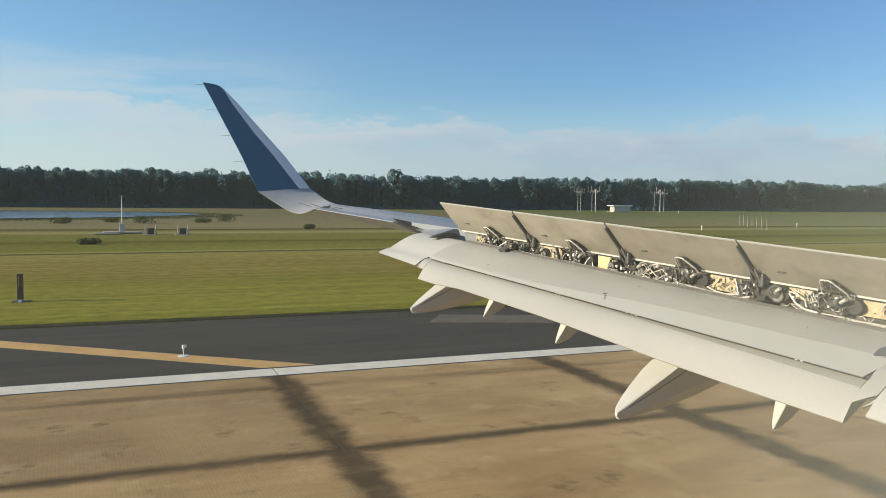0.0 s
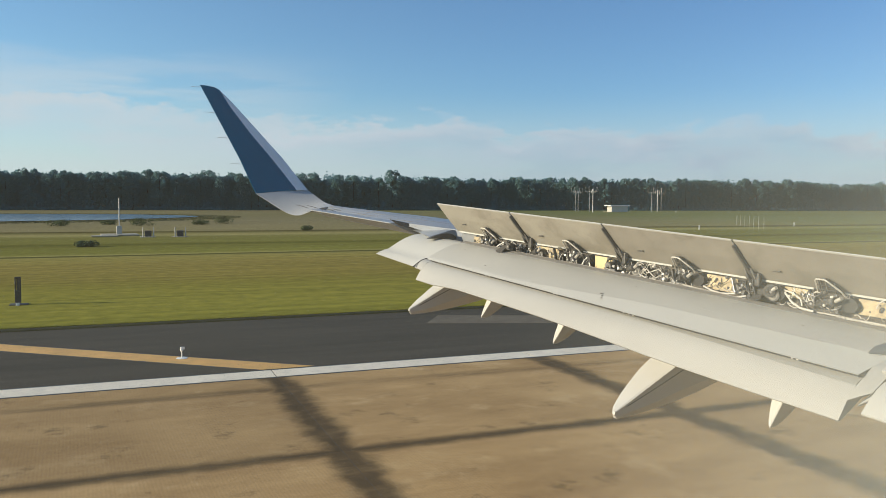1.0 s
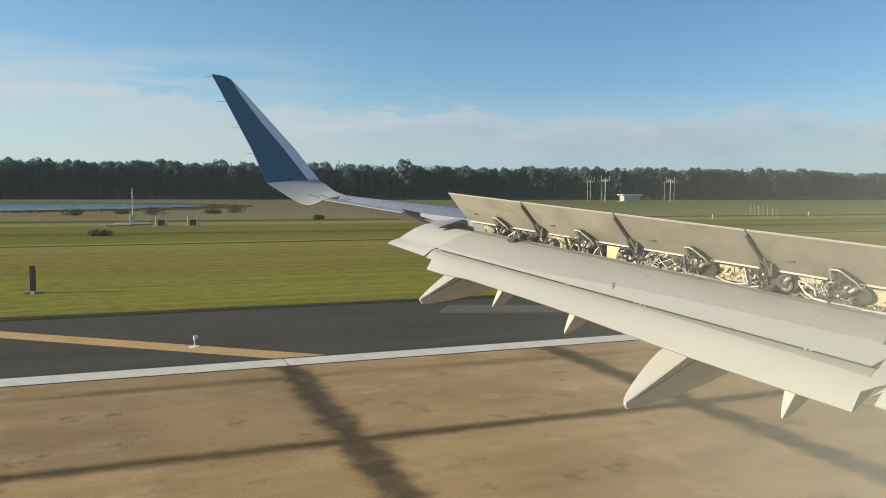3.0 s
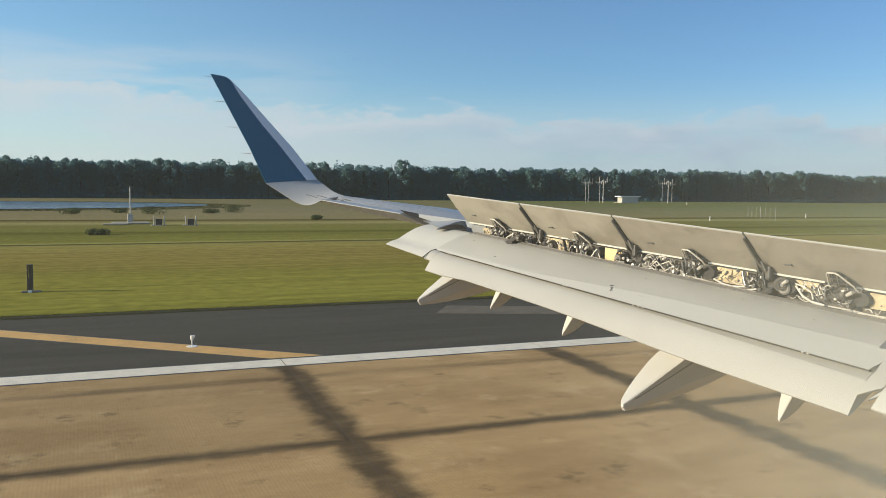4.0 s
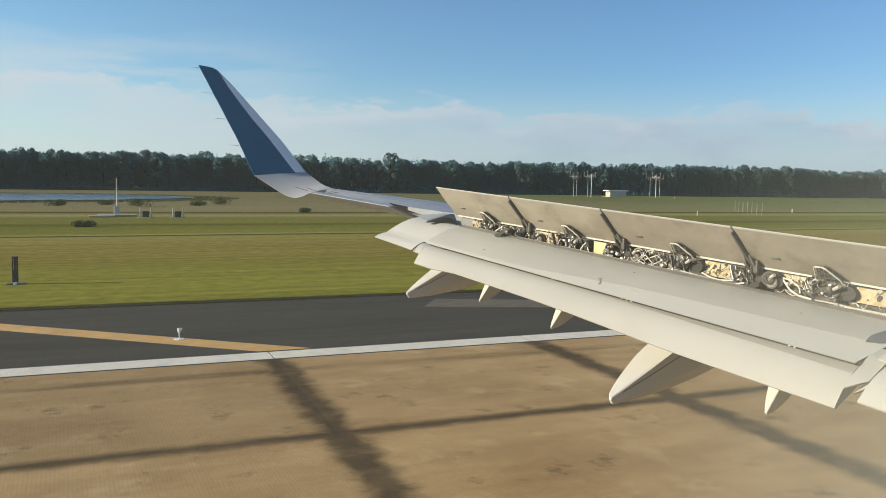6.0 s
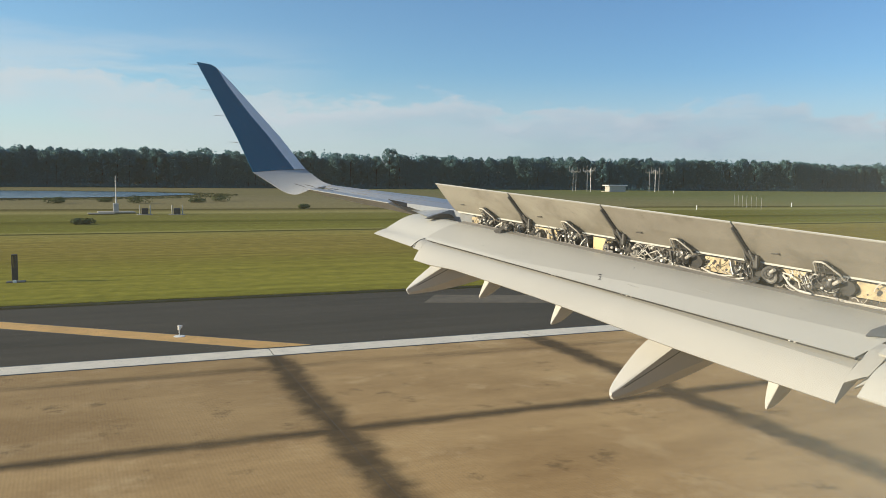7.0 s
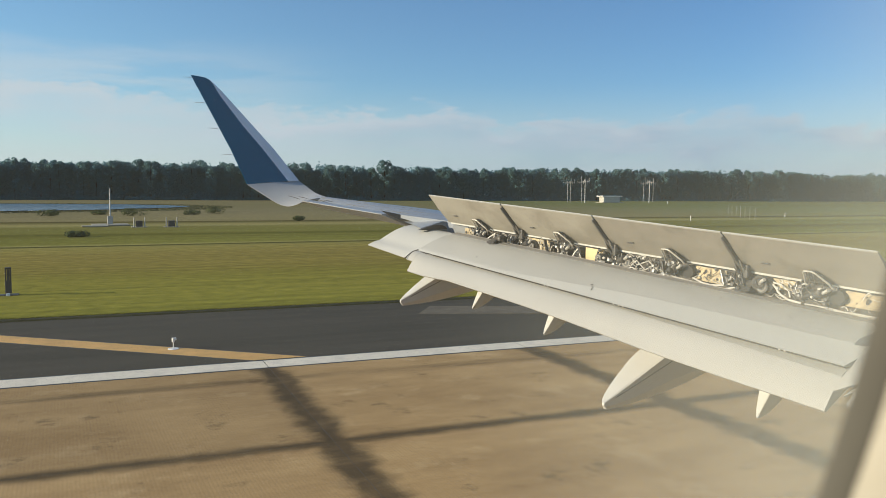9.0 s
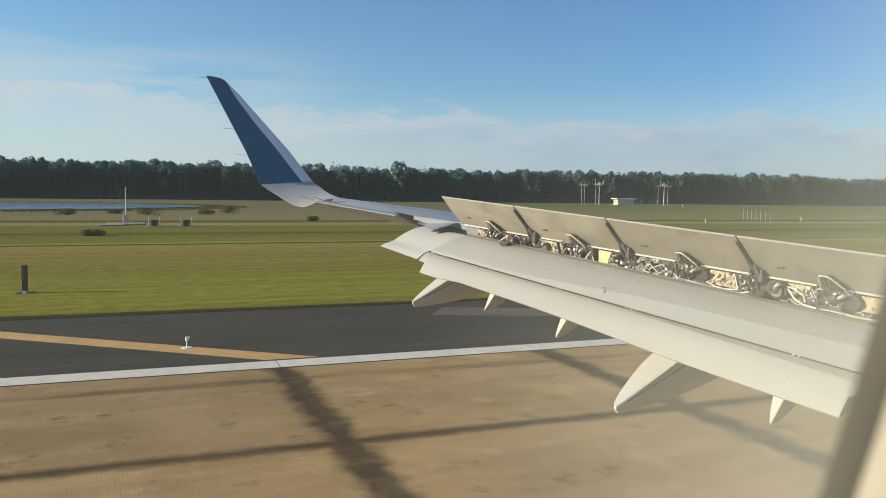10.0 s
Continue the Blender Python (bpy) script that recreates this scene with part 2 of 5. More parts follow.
def grass_material():
    """Mown field: streaks along the runway, greener close by, tan and rough farther out."""
    m = bpy.data.materials.new("grass_field")
    m.use_nodes = True
    n, l = m.node_tree.nodes, m.node_tree.links
    b = n["Principled BSDF"]
    b.inputs["Roughness"].default_value, b.inputs["Specular IOR Level"].default_value = 0.9, 0.0
    geo, co = n.new("ShaderNodeNewGeometry"), n.new("ShaderNodeTexCoord")
    sep = n.new("ShaderNodeSeparateXYZ")
    l.new(co.outputs["Object"], sep.inputs[0])
    wob = n.new("ShaderNodeTexNoise")
    wob.inputs["Scale"].default_value, wob.inputs["Detail"].default_value = 0.012, 3.0
    l.new(geo.outputs["Position"], wob.inputs["Vector"])
    sh = n.new("ShaderNodeMath")
    sh.operation, sh.inputs[1].default_value = "MULTIPLY_ADD", 2.4
    l.new(wob.outputs["Fac"], sh.inputs[0])
    l.new(sep.outputs["Y"], sh.inputs[2])
    band = n.new("ShaderNodeMapRange")
    band.inputs["From Min"].default_value, band.inputs["From Max"].default_value = 31.2, 231.2
    l.new(sh.outputs[0], band.inputs["Value"])
    ramp = n.new("ShaderNodeValToRGB")
    cr = ramp.color_ramp
    cr.elements[0].position, cr.elements[0].color = 0.0, (0.170, 0.165, 0.026, 1)
    cr.elements[1].position, cr.elements[1].color = 1.0, (0.215, 0.188, 0.095, 1)
    # metres from the asphalt: bright turf, a tan belt, then mown swathes parted by drains
    for d, c in ((3, (0.262, 0.242, 0.040)), (13, (0.262, 0.233, 0.043)), (17, (0.235, 0.196, 0.041)), (18.5, (0.258, 0.209, 0.048)), (30, (0.275, 0.218, 0.058)), (36.5, (0.300, 0.255, 0.070)),
                 (38.6, (0.300, 0.265, 0.085)), (39.2, (0.065, 0.062, 0.016)), (40.1, (0.065, 0.062, 0.016)), (40.6, (0.330, 0.300, 0.100)), (42.6, (0.215, 0.206, 0.046)), (52, (0.190, 0.180, 0.042)), (57, (0.125, 0.122, 0.026)),
                 (60, (0.200, 0.188, 0.048)), (74, (0.205, 0.188, 0.055)), (80, (0.320, 0.285, 0.110)), (83, (0.310, 0.270, 0.105)), (92, (0.085, 0.074, 0.024)), (95, (0.262, 0.222, 0.108)), (150, (0.240, 0.208, 0.112))):
        e = cr.elements.new(d / 200)
        e.color = (*c, 1)
    l.new(band.outputs[0], ramp.inputs[0])
    mp = n.new("ShaderNodeMapping")
    mp.inputs["Scale"].default_value = (0.018, 0.80, 1.0)
    l.new(co.outputs["Object"], mp.inputs[0])
    st = n.new("ShaderNodeTexNoise")
    st.inputs["Scale"].default_value, st.inputs["Detail"].default_value, st.inputs["Roughness"].default_value = 1.6, 6.0, 0.65
    l.new(mp.outputs[0], st.inputs["Vector"])
    fn = n.new("ShaderNodeTexNoise")
    fn.inputs["Scale"].default_value, fn.inputs["Detail"].default_value = 1.3, 8.0
    l.new(geo.outputs["Position"], fn.inputs["Vector"])
    mr = n.new("ShaderNodeMapRange")
    mr.inputs["From Min"].default_value, mr.inputs["From Max"].default_value = 0.3, 0.7
    mr.inputs["To Min"].default_value, mr.inputs["To Max"].default_value = 0.76, 1.19
    l.new(st.outputs["Fac"], mr.inputs["Value"])
    mf = n.new("ShaderNodeMapRange")
    mf.inputs["From Min"].default_value, mf.inputs["From Max"].default_value = 0.3, 0.7
    mf.inputs["To Min"].default_value, mf.inputs["To Max"].default_value = 0.82, 1.18
    l.new(fn.outputs["Fac"], mf.inputs["Value"])
    mm = n.new("ShaderNodeMath")
    mm.operation = "MULTIPLY"
    l.new(mr.outputs[0], mm.inputs[0])
    l.new(mf.outputs[0], mm.inputs[1])
    mul = n.new("ShaderNodeMixRGB")
    mul.blend_type, mul.inputs[0].default_value = "MULTIPLY", 1.0
    l.new(ramp.outputs[0], mul.inputs[1])
    l.new(mm.outputs[0], mul.inputs[2])
    # the rough field grows greener up the runway
    lush, green = n.new("ShaderNodeMapRange"), n.new("ShaderNodeMixRGB")
    lush.inputs["From Min"].default_value, lush.inputs["From Max"].default_value = 70.0, 170.0
    l.new(sep.outputs["X"], lush.inputs["Value"])
    green.blend_type, green.inputs[2].default_value = "MULTIPLY", (0.80, 0.98, 0.78, 1)
    l.new(lush.outputs[0], green.inputs[0])
    l.new(mul.outputs[0], green.inputs[1])
    l.new(green.outputs[0], b.inputs["Base Color"])
    bp = n.new("ShaderNodeBump")
    bp.inputs["Strength"].default_value, bp.inputs["Distance"].default_value = 0.5, 0.08
    l.new(fn.outputs["Fac"], bp.inputs["Height"])
    l.new(bp.outputs[0], b.inputs["Normal"])
    return m


def concrete_material():
    """Tan grooved runway concrete; mildew and rubber stain spread from the joints of each slab."""
    m = bpy.data.materials.new("runway_concrete")
    m.use_nodes = True
    n, l = m.node_tree.nodes, m.node_tree.links
    b = n["Principled BSDF"]
    b.inputs["Roughness"].default_value, b.inputs["Specular IOR Level"].default_value = 0.85, 0.1

    def math_node(op, a, c=None):
        q = n.new("ShaderNodeMath")
        q.operation = op
        for i, v in enumerate((a, c)):
            if v is None:
                continue
            if isinstance(v, (int, float)):
                q.inputs[i].default_value = v
            else:
                l.new(v, q.inputs[i])
        return q.outputs[0]

    def noise_node(vec, scale, detail=5.0, rough=0.6):
        q = n.new("ShaderNodeTexNoise")
        q.inputs["Scale"].default_value, q.inputs["Detail"].default_value, q.inputs["Roughness"].default_value = scale, detail, rough
        l.new(vec, q.inputs["Vector"])
        return q.outputs["Fac"]

    def span(v, a, c, lo=0.0, hi=1.0):
        q = n.new("ShaderNodeMapRange")
        q.interpolation_type = "SMOOTHSTEP"
        for key, val in (("From Min", a), ("From Max", c), ("To Min", lo), ("To Max", hi)):
            q.inputs[key].default_value = val
        l.new(v, q.inputs["Value"])
        return q.outputs[0]

    co, geo, info = n.new("ShaderNodeTexCoord"), n.new("ShaderNodeNewGeometry"), n.new("ShaderNodeObjectInfo")
    sep, wsep = n.new("ShaderNodeSeparateXYZ"), n.new("ShaderNodeSeparateXYZ")
    l.new(co.outputs["Object"], sep.inputs[0])
    l.new(geo.outputs["Position"], wsep.inputs[0])
    pos = geo.outputs["Position"]
    mp = n.new("ShaderNodeMapping")
    mp.inputs["Scale"].default_value = (0.25, 1.0, 1.0)
    l.new(pos, mp.inputs[0])
    streak = noise_node(mp.outputs[0], 0.9, 6.0)
    patch = noise_node(pos, 0.35, 4.0)
    grain = noise_node(pos, 9.0, 6.0)
    tone = math_node("ADD", math_node("MULTIPLY", streak, 0.6), math_node("ADD", math_node("MULTIPLY", patch, 0.6), math_node("ADD", math_node("MULTIPLY", grain, 0.22), 0.08)))
    base = n.new("ShaderNodeValToRGB")
    base.color_ramp.elements[0].position, base.color_ramp.elements[0].color = 0.58, (0.312, 0.190, 0.078, 1)
    base.color_ramp.elements[1].position, base.color_ramp.elements[1].color = 1.02, (0.54, 0.358, 0.162, 1)
    l.new(tone, base.inputs[0])
    wob = math_node("MULTIPLY", math_node("SUBTRACT", noise_node(pos, 1.3, 6.0, 0.6), 0.5), 0.75)
    ax = math_node("ADD", math_node("SUBTRACT", 3.81, math_node("ABSOLUTE", sep.outputs["X"])), wob)
    ay = math_node("ADD", math_node("SUBTRACT", 3.81, math_node("ABSOLUTE", sep.outputs["Y"])), math_node("MULTIPLY", wob, 0.5))
    s_x = span(ax, 0.12, 0.60, 0.93, 0.0)
    s_y = span(ay, 0.03, 0.40, 0.90, 0.0)
    # a broken stain a stride inside the edge line
    off = math_node("ABSOLUTE", math_node("SUBTRACT", math_node("ADD", wsep.outputs["Y"], math_node("MULTIPLY", wsep.outputs["X"], 0.055)), 19.35))
    band = math_node("MULTIPLY", span(off, 0.05, 0.42, 1.0, 0.0), span(noise_node(mp.outputs[0], 0.5, 6.0, 0.7), 0.36, 0.60, 0.05, 0.62))
    blot = span(noise_node(pos, 0.9, 7.0, 0.7), 0.56, 0.70, 0.0, 0.52)
    bleach = span(noise_node(pos, 0.62, 8.0, 0.68), 0.52, 0.68, 0.0, 0.55)
    stain = math_node("MAXIMUM", math_node("MAXIMUM", s_x, s_y), math_node("MAXIMUM", band, blot))
    stain = math_node("MULTIPLY", stain, span(noise_node(mp.outputs[0], 2.2, 6.0), 0.15, 0.6, 0.70, 1.0))
    wave = n.new("ShaderNodeTexWave")
    wave.inputs["Scale"].default_value, wave.inputs["Distortion"].default_value = 5.0, 0.6
    l.new(pos, wave.inputs["Vector"])
    groove = span(wave.outputs["Fac"], 0.2, 0.8, 0.965, 1.025)
    mx = n.new("ShaderNodeMixRGB")
    mx.inputs[2].default_value = (0.056, 0.036, 0.017, 1)
    l.new(stain, mx.inputs[0])
    pale = n.new("ShaderNodeMixRGB")                     # bleached, scoured patches
    pale.inputs[2].default_value = (0.58, 0.41, 0.21, 1)
    l.new(bleach, pale.inputs[0])
    l.new(base.outputs[0], pale.inputs[1])
    l.new(pale.outputs[0], mx.inputs[1])
    tint = span(info.outputs["Random"], 0.0, 1.0, 0.88, 1.08)
    mul = n.new("ShaderNodeMixRGB")
    mul.blend_type, mul.inputs[0].default_value = "MULTIPLY", 1.0
    l.new(mx.outputs[0], mul.inputs[1])
    l.new(math_node("MULTIPLY", tint, groove), mul.inputs[2])
    l.new(mul.outputs[0], b.inputs["Base Color"])
    bp = n.new("ShaderNodeBump")
    bp.inputs["Strength"].default_value, bp.inputs["Distance"].default_value = 0.25, 0.01
    l.new(grain, bp.inputs["Height"])
    l.new(bp.outputs[0], b.inputs["Normal"])
    return m


def pane_material():
    """Scratched acrylic: clear, with dust and crazing whose density paints in haze and glare, denser towards the
    forward edge.
    """
    m = bpy.data.materials.new("acrylic_pane")
    m.use_nodes = True
    n, l = m.node_tree.nodes, m.node_tree.links
    n.clear()
    out = n.new("ShaderNodeOutputMaterial")
    clear, veil_dust, back = n.new("ShaderNodeBsdfTransparent"), n.new("ShaderNodeBsdfDiffuse"), n.new("ShaderNodeBsdfTranslucent")
    veil_dust.inputs["Color"].default_value = back.inputs["Color"].default_value = (0.86, 0.87, 0.74, 1)
    # the normal is turned towards the low sun to brighten the veil
    glare_turn = n.new("ShaderNodeCombineXYZ")
    for i, v in enumerate((0.78, -0.59, -0.21)):
        glare_turn.inputs[i].default_value = v
    l.new(glare_turn.outputs[0], back.inputs["Normal"])
    both = n.new("ShaderNodeMixShader")
    both.inputs[0].default_value = 0.85
    l.new(veil_dust.outputs[0], both.inputs[1])
    l.new(back.outputs[0], both.inputs[2])
    geo, sep = n.new("ShaderNodeNewGeometry"), n.new("ShaderNodeSeparateXYZ")
    l.new(geo.outputs["Position"], sep.inputs[0])
    rng = n.new("ShaderNodeMapRange")
    rng.interpolation_type = "SMOOTHSTEP"
    for key, val in (("From Min", 0.128), ("From Max", 0.215), ("To Min", 0.0), ("To Max", 0.100)):
        rng.inputs[key].default_value = val
    l.new(sep.outputs["X"], rng.inputs["Value"])
    tn = n.new("ShaderNodeTexNoise")
    tn.inputs["Scale"].default_value, tn.inputs["Detail"].default_value = 14.0, 2.0
    l.new(geo.outputs["Position"], tn.inputs["Vector"])
    mr = n.new("ShaderNodeMapRange")
    mr.inputs["To Min"].default_value, mr.inputs["To Max"].default_value = 0.85, 1.15
    l.new(tn.outputs["Fac"], mr.inputs["Value"])
    mu = n.new("ShaderNodeMath")
    mu.operation = "MULTIPLY"
    l.new(rng.outputs[0], mu.inputs[0])
    l.new(mr.outputs[0], mu.inputs[1])
    low = n.new("ShaderNodeMapRange")
    low.interpolation_type = "SMOOTHSTEP"
    for key, val in (("From Min", 4.56), ("From Max", 4.67), ("To Min", 1.0), ("To Max", 0.9)):
        low.inputs[key].default_value = val
    l.new(sep.outputs["Z"], low.inputs["Value"])
    mu2 = n.new("ShaderNodeMath")
    mu2.operation = "MULTIPLY"
    l.new(mu.outputs[0], mu2.inputs[0])
    l.new(low.outputs[0], mu2.inputs[1])
    # broad glare painted in over the pane's lower forward quarter
    glare_film = []
    for axis, a, c, lo, hi in (("X", 0.060, 0.155, 0.0, 0.095), ("Z", 4.556, 4.650, 1.0, 0.0)):
        q = n.new("ShaderNodeMapRange")
        q.interpolation_type = "SMOOTHSTEP"
        for key, val in (("From Min", a), ("From Max", c), ("To Min", lo), ("To Max", hi)):
            q.inputs[key].default_value = val
        l.new(sep.outputs[axis], q.inputs["Value"])
        glare_film.append(q)
    mu = n.new("ShaderNodeMath")
    mu.operation = "MULTIPLY_ADD"
    l.new(glare_film[0].outputs[0], mu.inputs[0])
    l.new(glare_film[1].outputs[0], mu.inputs[1])
    l.new(mu2.outputs[0], mu.inputs[2])
    even = n.new("ShaderNodeMath")                       # even haze put in all over, lifting the darks
    even.operation, even.inputs[1].default_value = "ADD", 0.0125
    l.new(mu.outputs[0], even.inputs[0])
    mix = n.new("ShaderNodeMixShader")
    l.new(even.outputs[0], mix.inputs[0])
    l.new(clear.outputs[0], mix.inputs[1])
    l.new(both.outputs[0], mix.inputs[2])
    l.new(mix.outputs[0], out.inputs[0])
    return m


def water_material():
    m = material("pond_water", (0.05, 0.06, 0.06), 0.16, spread=0.1, grain=0.05, spec=0.9)
    n, l = m.node_tree.nodes, m.node_tree.links
    tn = n.new("ShaderNodeTexNoise")
    tn.inputs["Scale"].default_value, tn.inputs["Detail"].default_value = 2.5, 4.0
    geo = n.new("ShaderNodeNewGeometry")
    l.new(geo.outputs["Position"], tn.inputs["Vector"])
    bp = n.new("ShaderNodeBump")
    bp.inputs["Strength"].default_value, bp.inputs["Distance"].default_value = 0.8, 0.10
    l.new(tn.outputs["Fac"], bp.inputs["Height"])
    l.new(bp.outputs[0], n["Principled BSDF"].inputs["Normal"])
    return m


M_GRASS, M_CONCRETE, M_PANE, M_WATER = grass_material(), concrete_material(), pane_material(), water_material()


# ---------------------------------------------------------------- mesh helpers
def mesh_object(name, bm, mat, smooth=False, sharp=0.55):
    bmesh.ops.recalc_face_normals(bm, faces=bm.faces)
    if smooth:
        for e in bm.edges:
            if len(e.link_faces) == 2 and e.calc_face_angle(0.0) > sharp:
                e.smooth = False
    me = bpy.data.meshes.new(name)
    bm.to_mesh(me)
    bm.free()
    me.materials.append(mat)
    if smooth:
        for p in me.polygons:
            p.use_smooth = True
    return new(name, me)


def part(name, bm, mat, parent, label="", smooth=False, sharp=0.55):
    ob = mesh_object(name, bm, mat, smooth, sharp)
    ob.parent = parent
    if label:
        ob["label"] = label
    return ob


def empty(name, loc=(0, 0, 0)):
    ob = new(name)
    ob.location = loc
    return ob


def loft(sections, closed=True, caps=True, bm=None):
    """A skin over rings of points."""
    bm = bm or bmesh.new()
    rings = [[bm.verts.new(p) for p in s] for s in sections]
    k = len(rings[0])
    for a, b in zip(rings, rings[1:]):
        for i in range(k if closed else k - 1):
            j = (i + 1) % k
            bm.faces.new((a[i], a[j], b[j], b[i]))
    if caps and closed:
        bm.faces.new(rings[0][::-1])
        bm.faces.new(rings[-1])
    return bm


def box(bm, lo, hi, m=None, bevel=0.0):
    geo = bmesh.ops.create_cube(bm, size=1.0)
    vs = geo["verts"]
    c, s = (Vector(lo) + Vector(hi)) / 2, Vector(hi) - Vector(lo)
    for v in vs:
        v.co = Vector((v.co.x * s.x, v.co.y * s.y, v.co.z * s.z)) + c
    if bevel:
        es = list({e for v in vs for e in v.link_edges})
        r = bmesh.ops.bevel(bm, geom=es, offset=bevel, segments=2, affect="EDGES", profile=0.5)
        vs = list({v for f in r["faces"] for v in f.verts} | {v for v in vs if v.is_valid})
    if m is not None:
        for v in vs:
            v.co = m @ v.co
    return bm


def tube(bm, points, radius, sides=6, taper=1.0):
    """A pipe along points."""
    pts = [Vector(p) for p in points]
    rings = []
    for i, p in enumerate(pts):
        d = (pts[min(i + 1, len(pts) - 1)] - pts[max(i - 1, 0)]).normalized()
        u = d.cross(Vector((0.31, 0.17, 0.93))).normalized()
        v = d.cross(u)
        r = radius * (1 + (taper - 1) * i / max(1, len(pts) - 1))
        rings.append([p + u * (r * math.cos(a)) + v * (r * math.sin(a)) for a in (2 * math.pi * q / sides for q in range(sides))])
    return loft(rings, bm=bm)


def mix3(a, b, t):
    return Vector(a) + (Vector(b) - Vector(a)) * t


# ---------------------------------------------------------------- ground, runway, shoulder
DRIFT = -0.055                       # the aircraft rolls with its nose a little off the runway's line
LAID = Matrix.Translation((6.0, 20.84, 0)) @ Matrix.Rotation(DRIFT, 4, "Z") @ Matrix.Translation((-6.0, -20.72, 0))


def lay(ob):
    """Turns a thing that is built along x into the runway's own direction."""
    ob.matrix_basis = LAID @ ob.matrix_basis
    return ob


def build_ground():
    ys = [-4200, -1500, -500, -200, -80, -45, 30.55, 30.8, 31.2, 33, 38, 46, 56, 66, 70, 72, 80, 95, 108, 112, 124, 128, 150, 180, 220, 270, 320, 380, 460, 700, 1500, 4200]
    xs = [-4200, -1500, -500, -250, -120, -60] + [-30 + 6 * i for i in range(20)] + [100, 130, 170, 220, 280, 350, 430, 520, 700, 1100, 2000, 4200]
    bm = bmesh.new()
    grid = []
    for y in ys:
        row = []
        for x in xs:
            z = -0.08
            if y > 30.7 or y < -40:
                z = 0.03
                if y > 60:
                    p = LAID @ Vector((x, y, 0))
                    z += 0.10 * noise.noise((p.x * 0.02, p.y * 0.03, 3.0))
            yy = y + (0.10 * noise.noise((x * 0.3, 1.0, 0.0)) if 30 < y < 31 else 0)
            row.append(bm.verts.new((x, yy, z)))
        grid.append(row)
    for a, b in zip(grid, grid[1:]):
        for i in range(len(xs) - 1):
            bm.faces.new((a[i], a[i + 1], b[i + 1], b[i]))
    g = lay(mesh_object("ground", bm, M_GRASS))
    return tagged(g, "mown olive-green airfield grass turning tan farther out", "grass", kind="structure")


build_ground()

SLAB = 7.62
JOINT_X, EDGE_Y = 4.85, 21.25        # one cross joint, and the outer edge of the concrete


def build_runway():
    bm = bmesh.new()
    box(bm, (-900, EDGE_Y - 6 * SLAB, -0.32), (1500, EDGE_Y, -0.0015))
    bed = lay(mesh_object("runway", bm, M_DARK))
    tagged(bed, "tan grooved concrete runway of square slabs with dark stained joints", "runway", kind="structure")
    # the slabs beside the aircraft, one object each
    h = SLAB / 2 - 0.005
    bm = bmesh.new()
    box(bm, (-h, -h, -0.025), (h, h, 0.0))
    bmesh.ops.recalc_face_normals(bm, faces=bm.faces)
    me = bpy.data.meshes.new("concrete_slab")
    bm.to_mesh(me)
    bm.free()
    me.materials.append(M_CONCRETE)
    for i in range(-5, 12):
        for j in range(6):
            s = new("concrete_slab", me)
            s.parent = bed
            s.location = (JOINT_X + SLAB * (i + 0.5), EDGE_Y - SLAB * (j + 0.5), 0.0)
    # the rest of the runway's length, joined
    verts, faces = [], []
    for i in list(range(-60, -5)) + list(range(12, 120)):
        for j in range(6):
            cx, cy, k = JOINT_X + SLAB * (i + 0.5), EDGE_Y - SLAB * (j + 0.5), len(verts)
            verts += [(cx - h, cy - h, 0), (cx + h, cy - h, 0), (cx + h, cy + h, 0), (cx - h, cy + h, 0)]
            faces.append((k, k + 1, k + 2, k + 3))
    me2 = bpy.data.meshes.new("far_slabs")
    me2.from_pydata(verts, [], faces)
    me2.materials.append(M_CONCRETE)
    far = new("far_slabs", me2)
    far.parent = bed
    far["kind"] = "stuff"


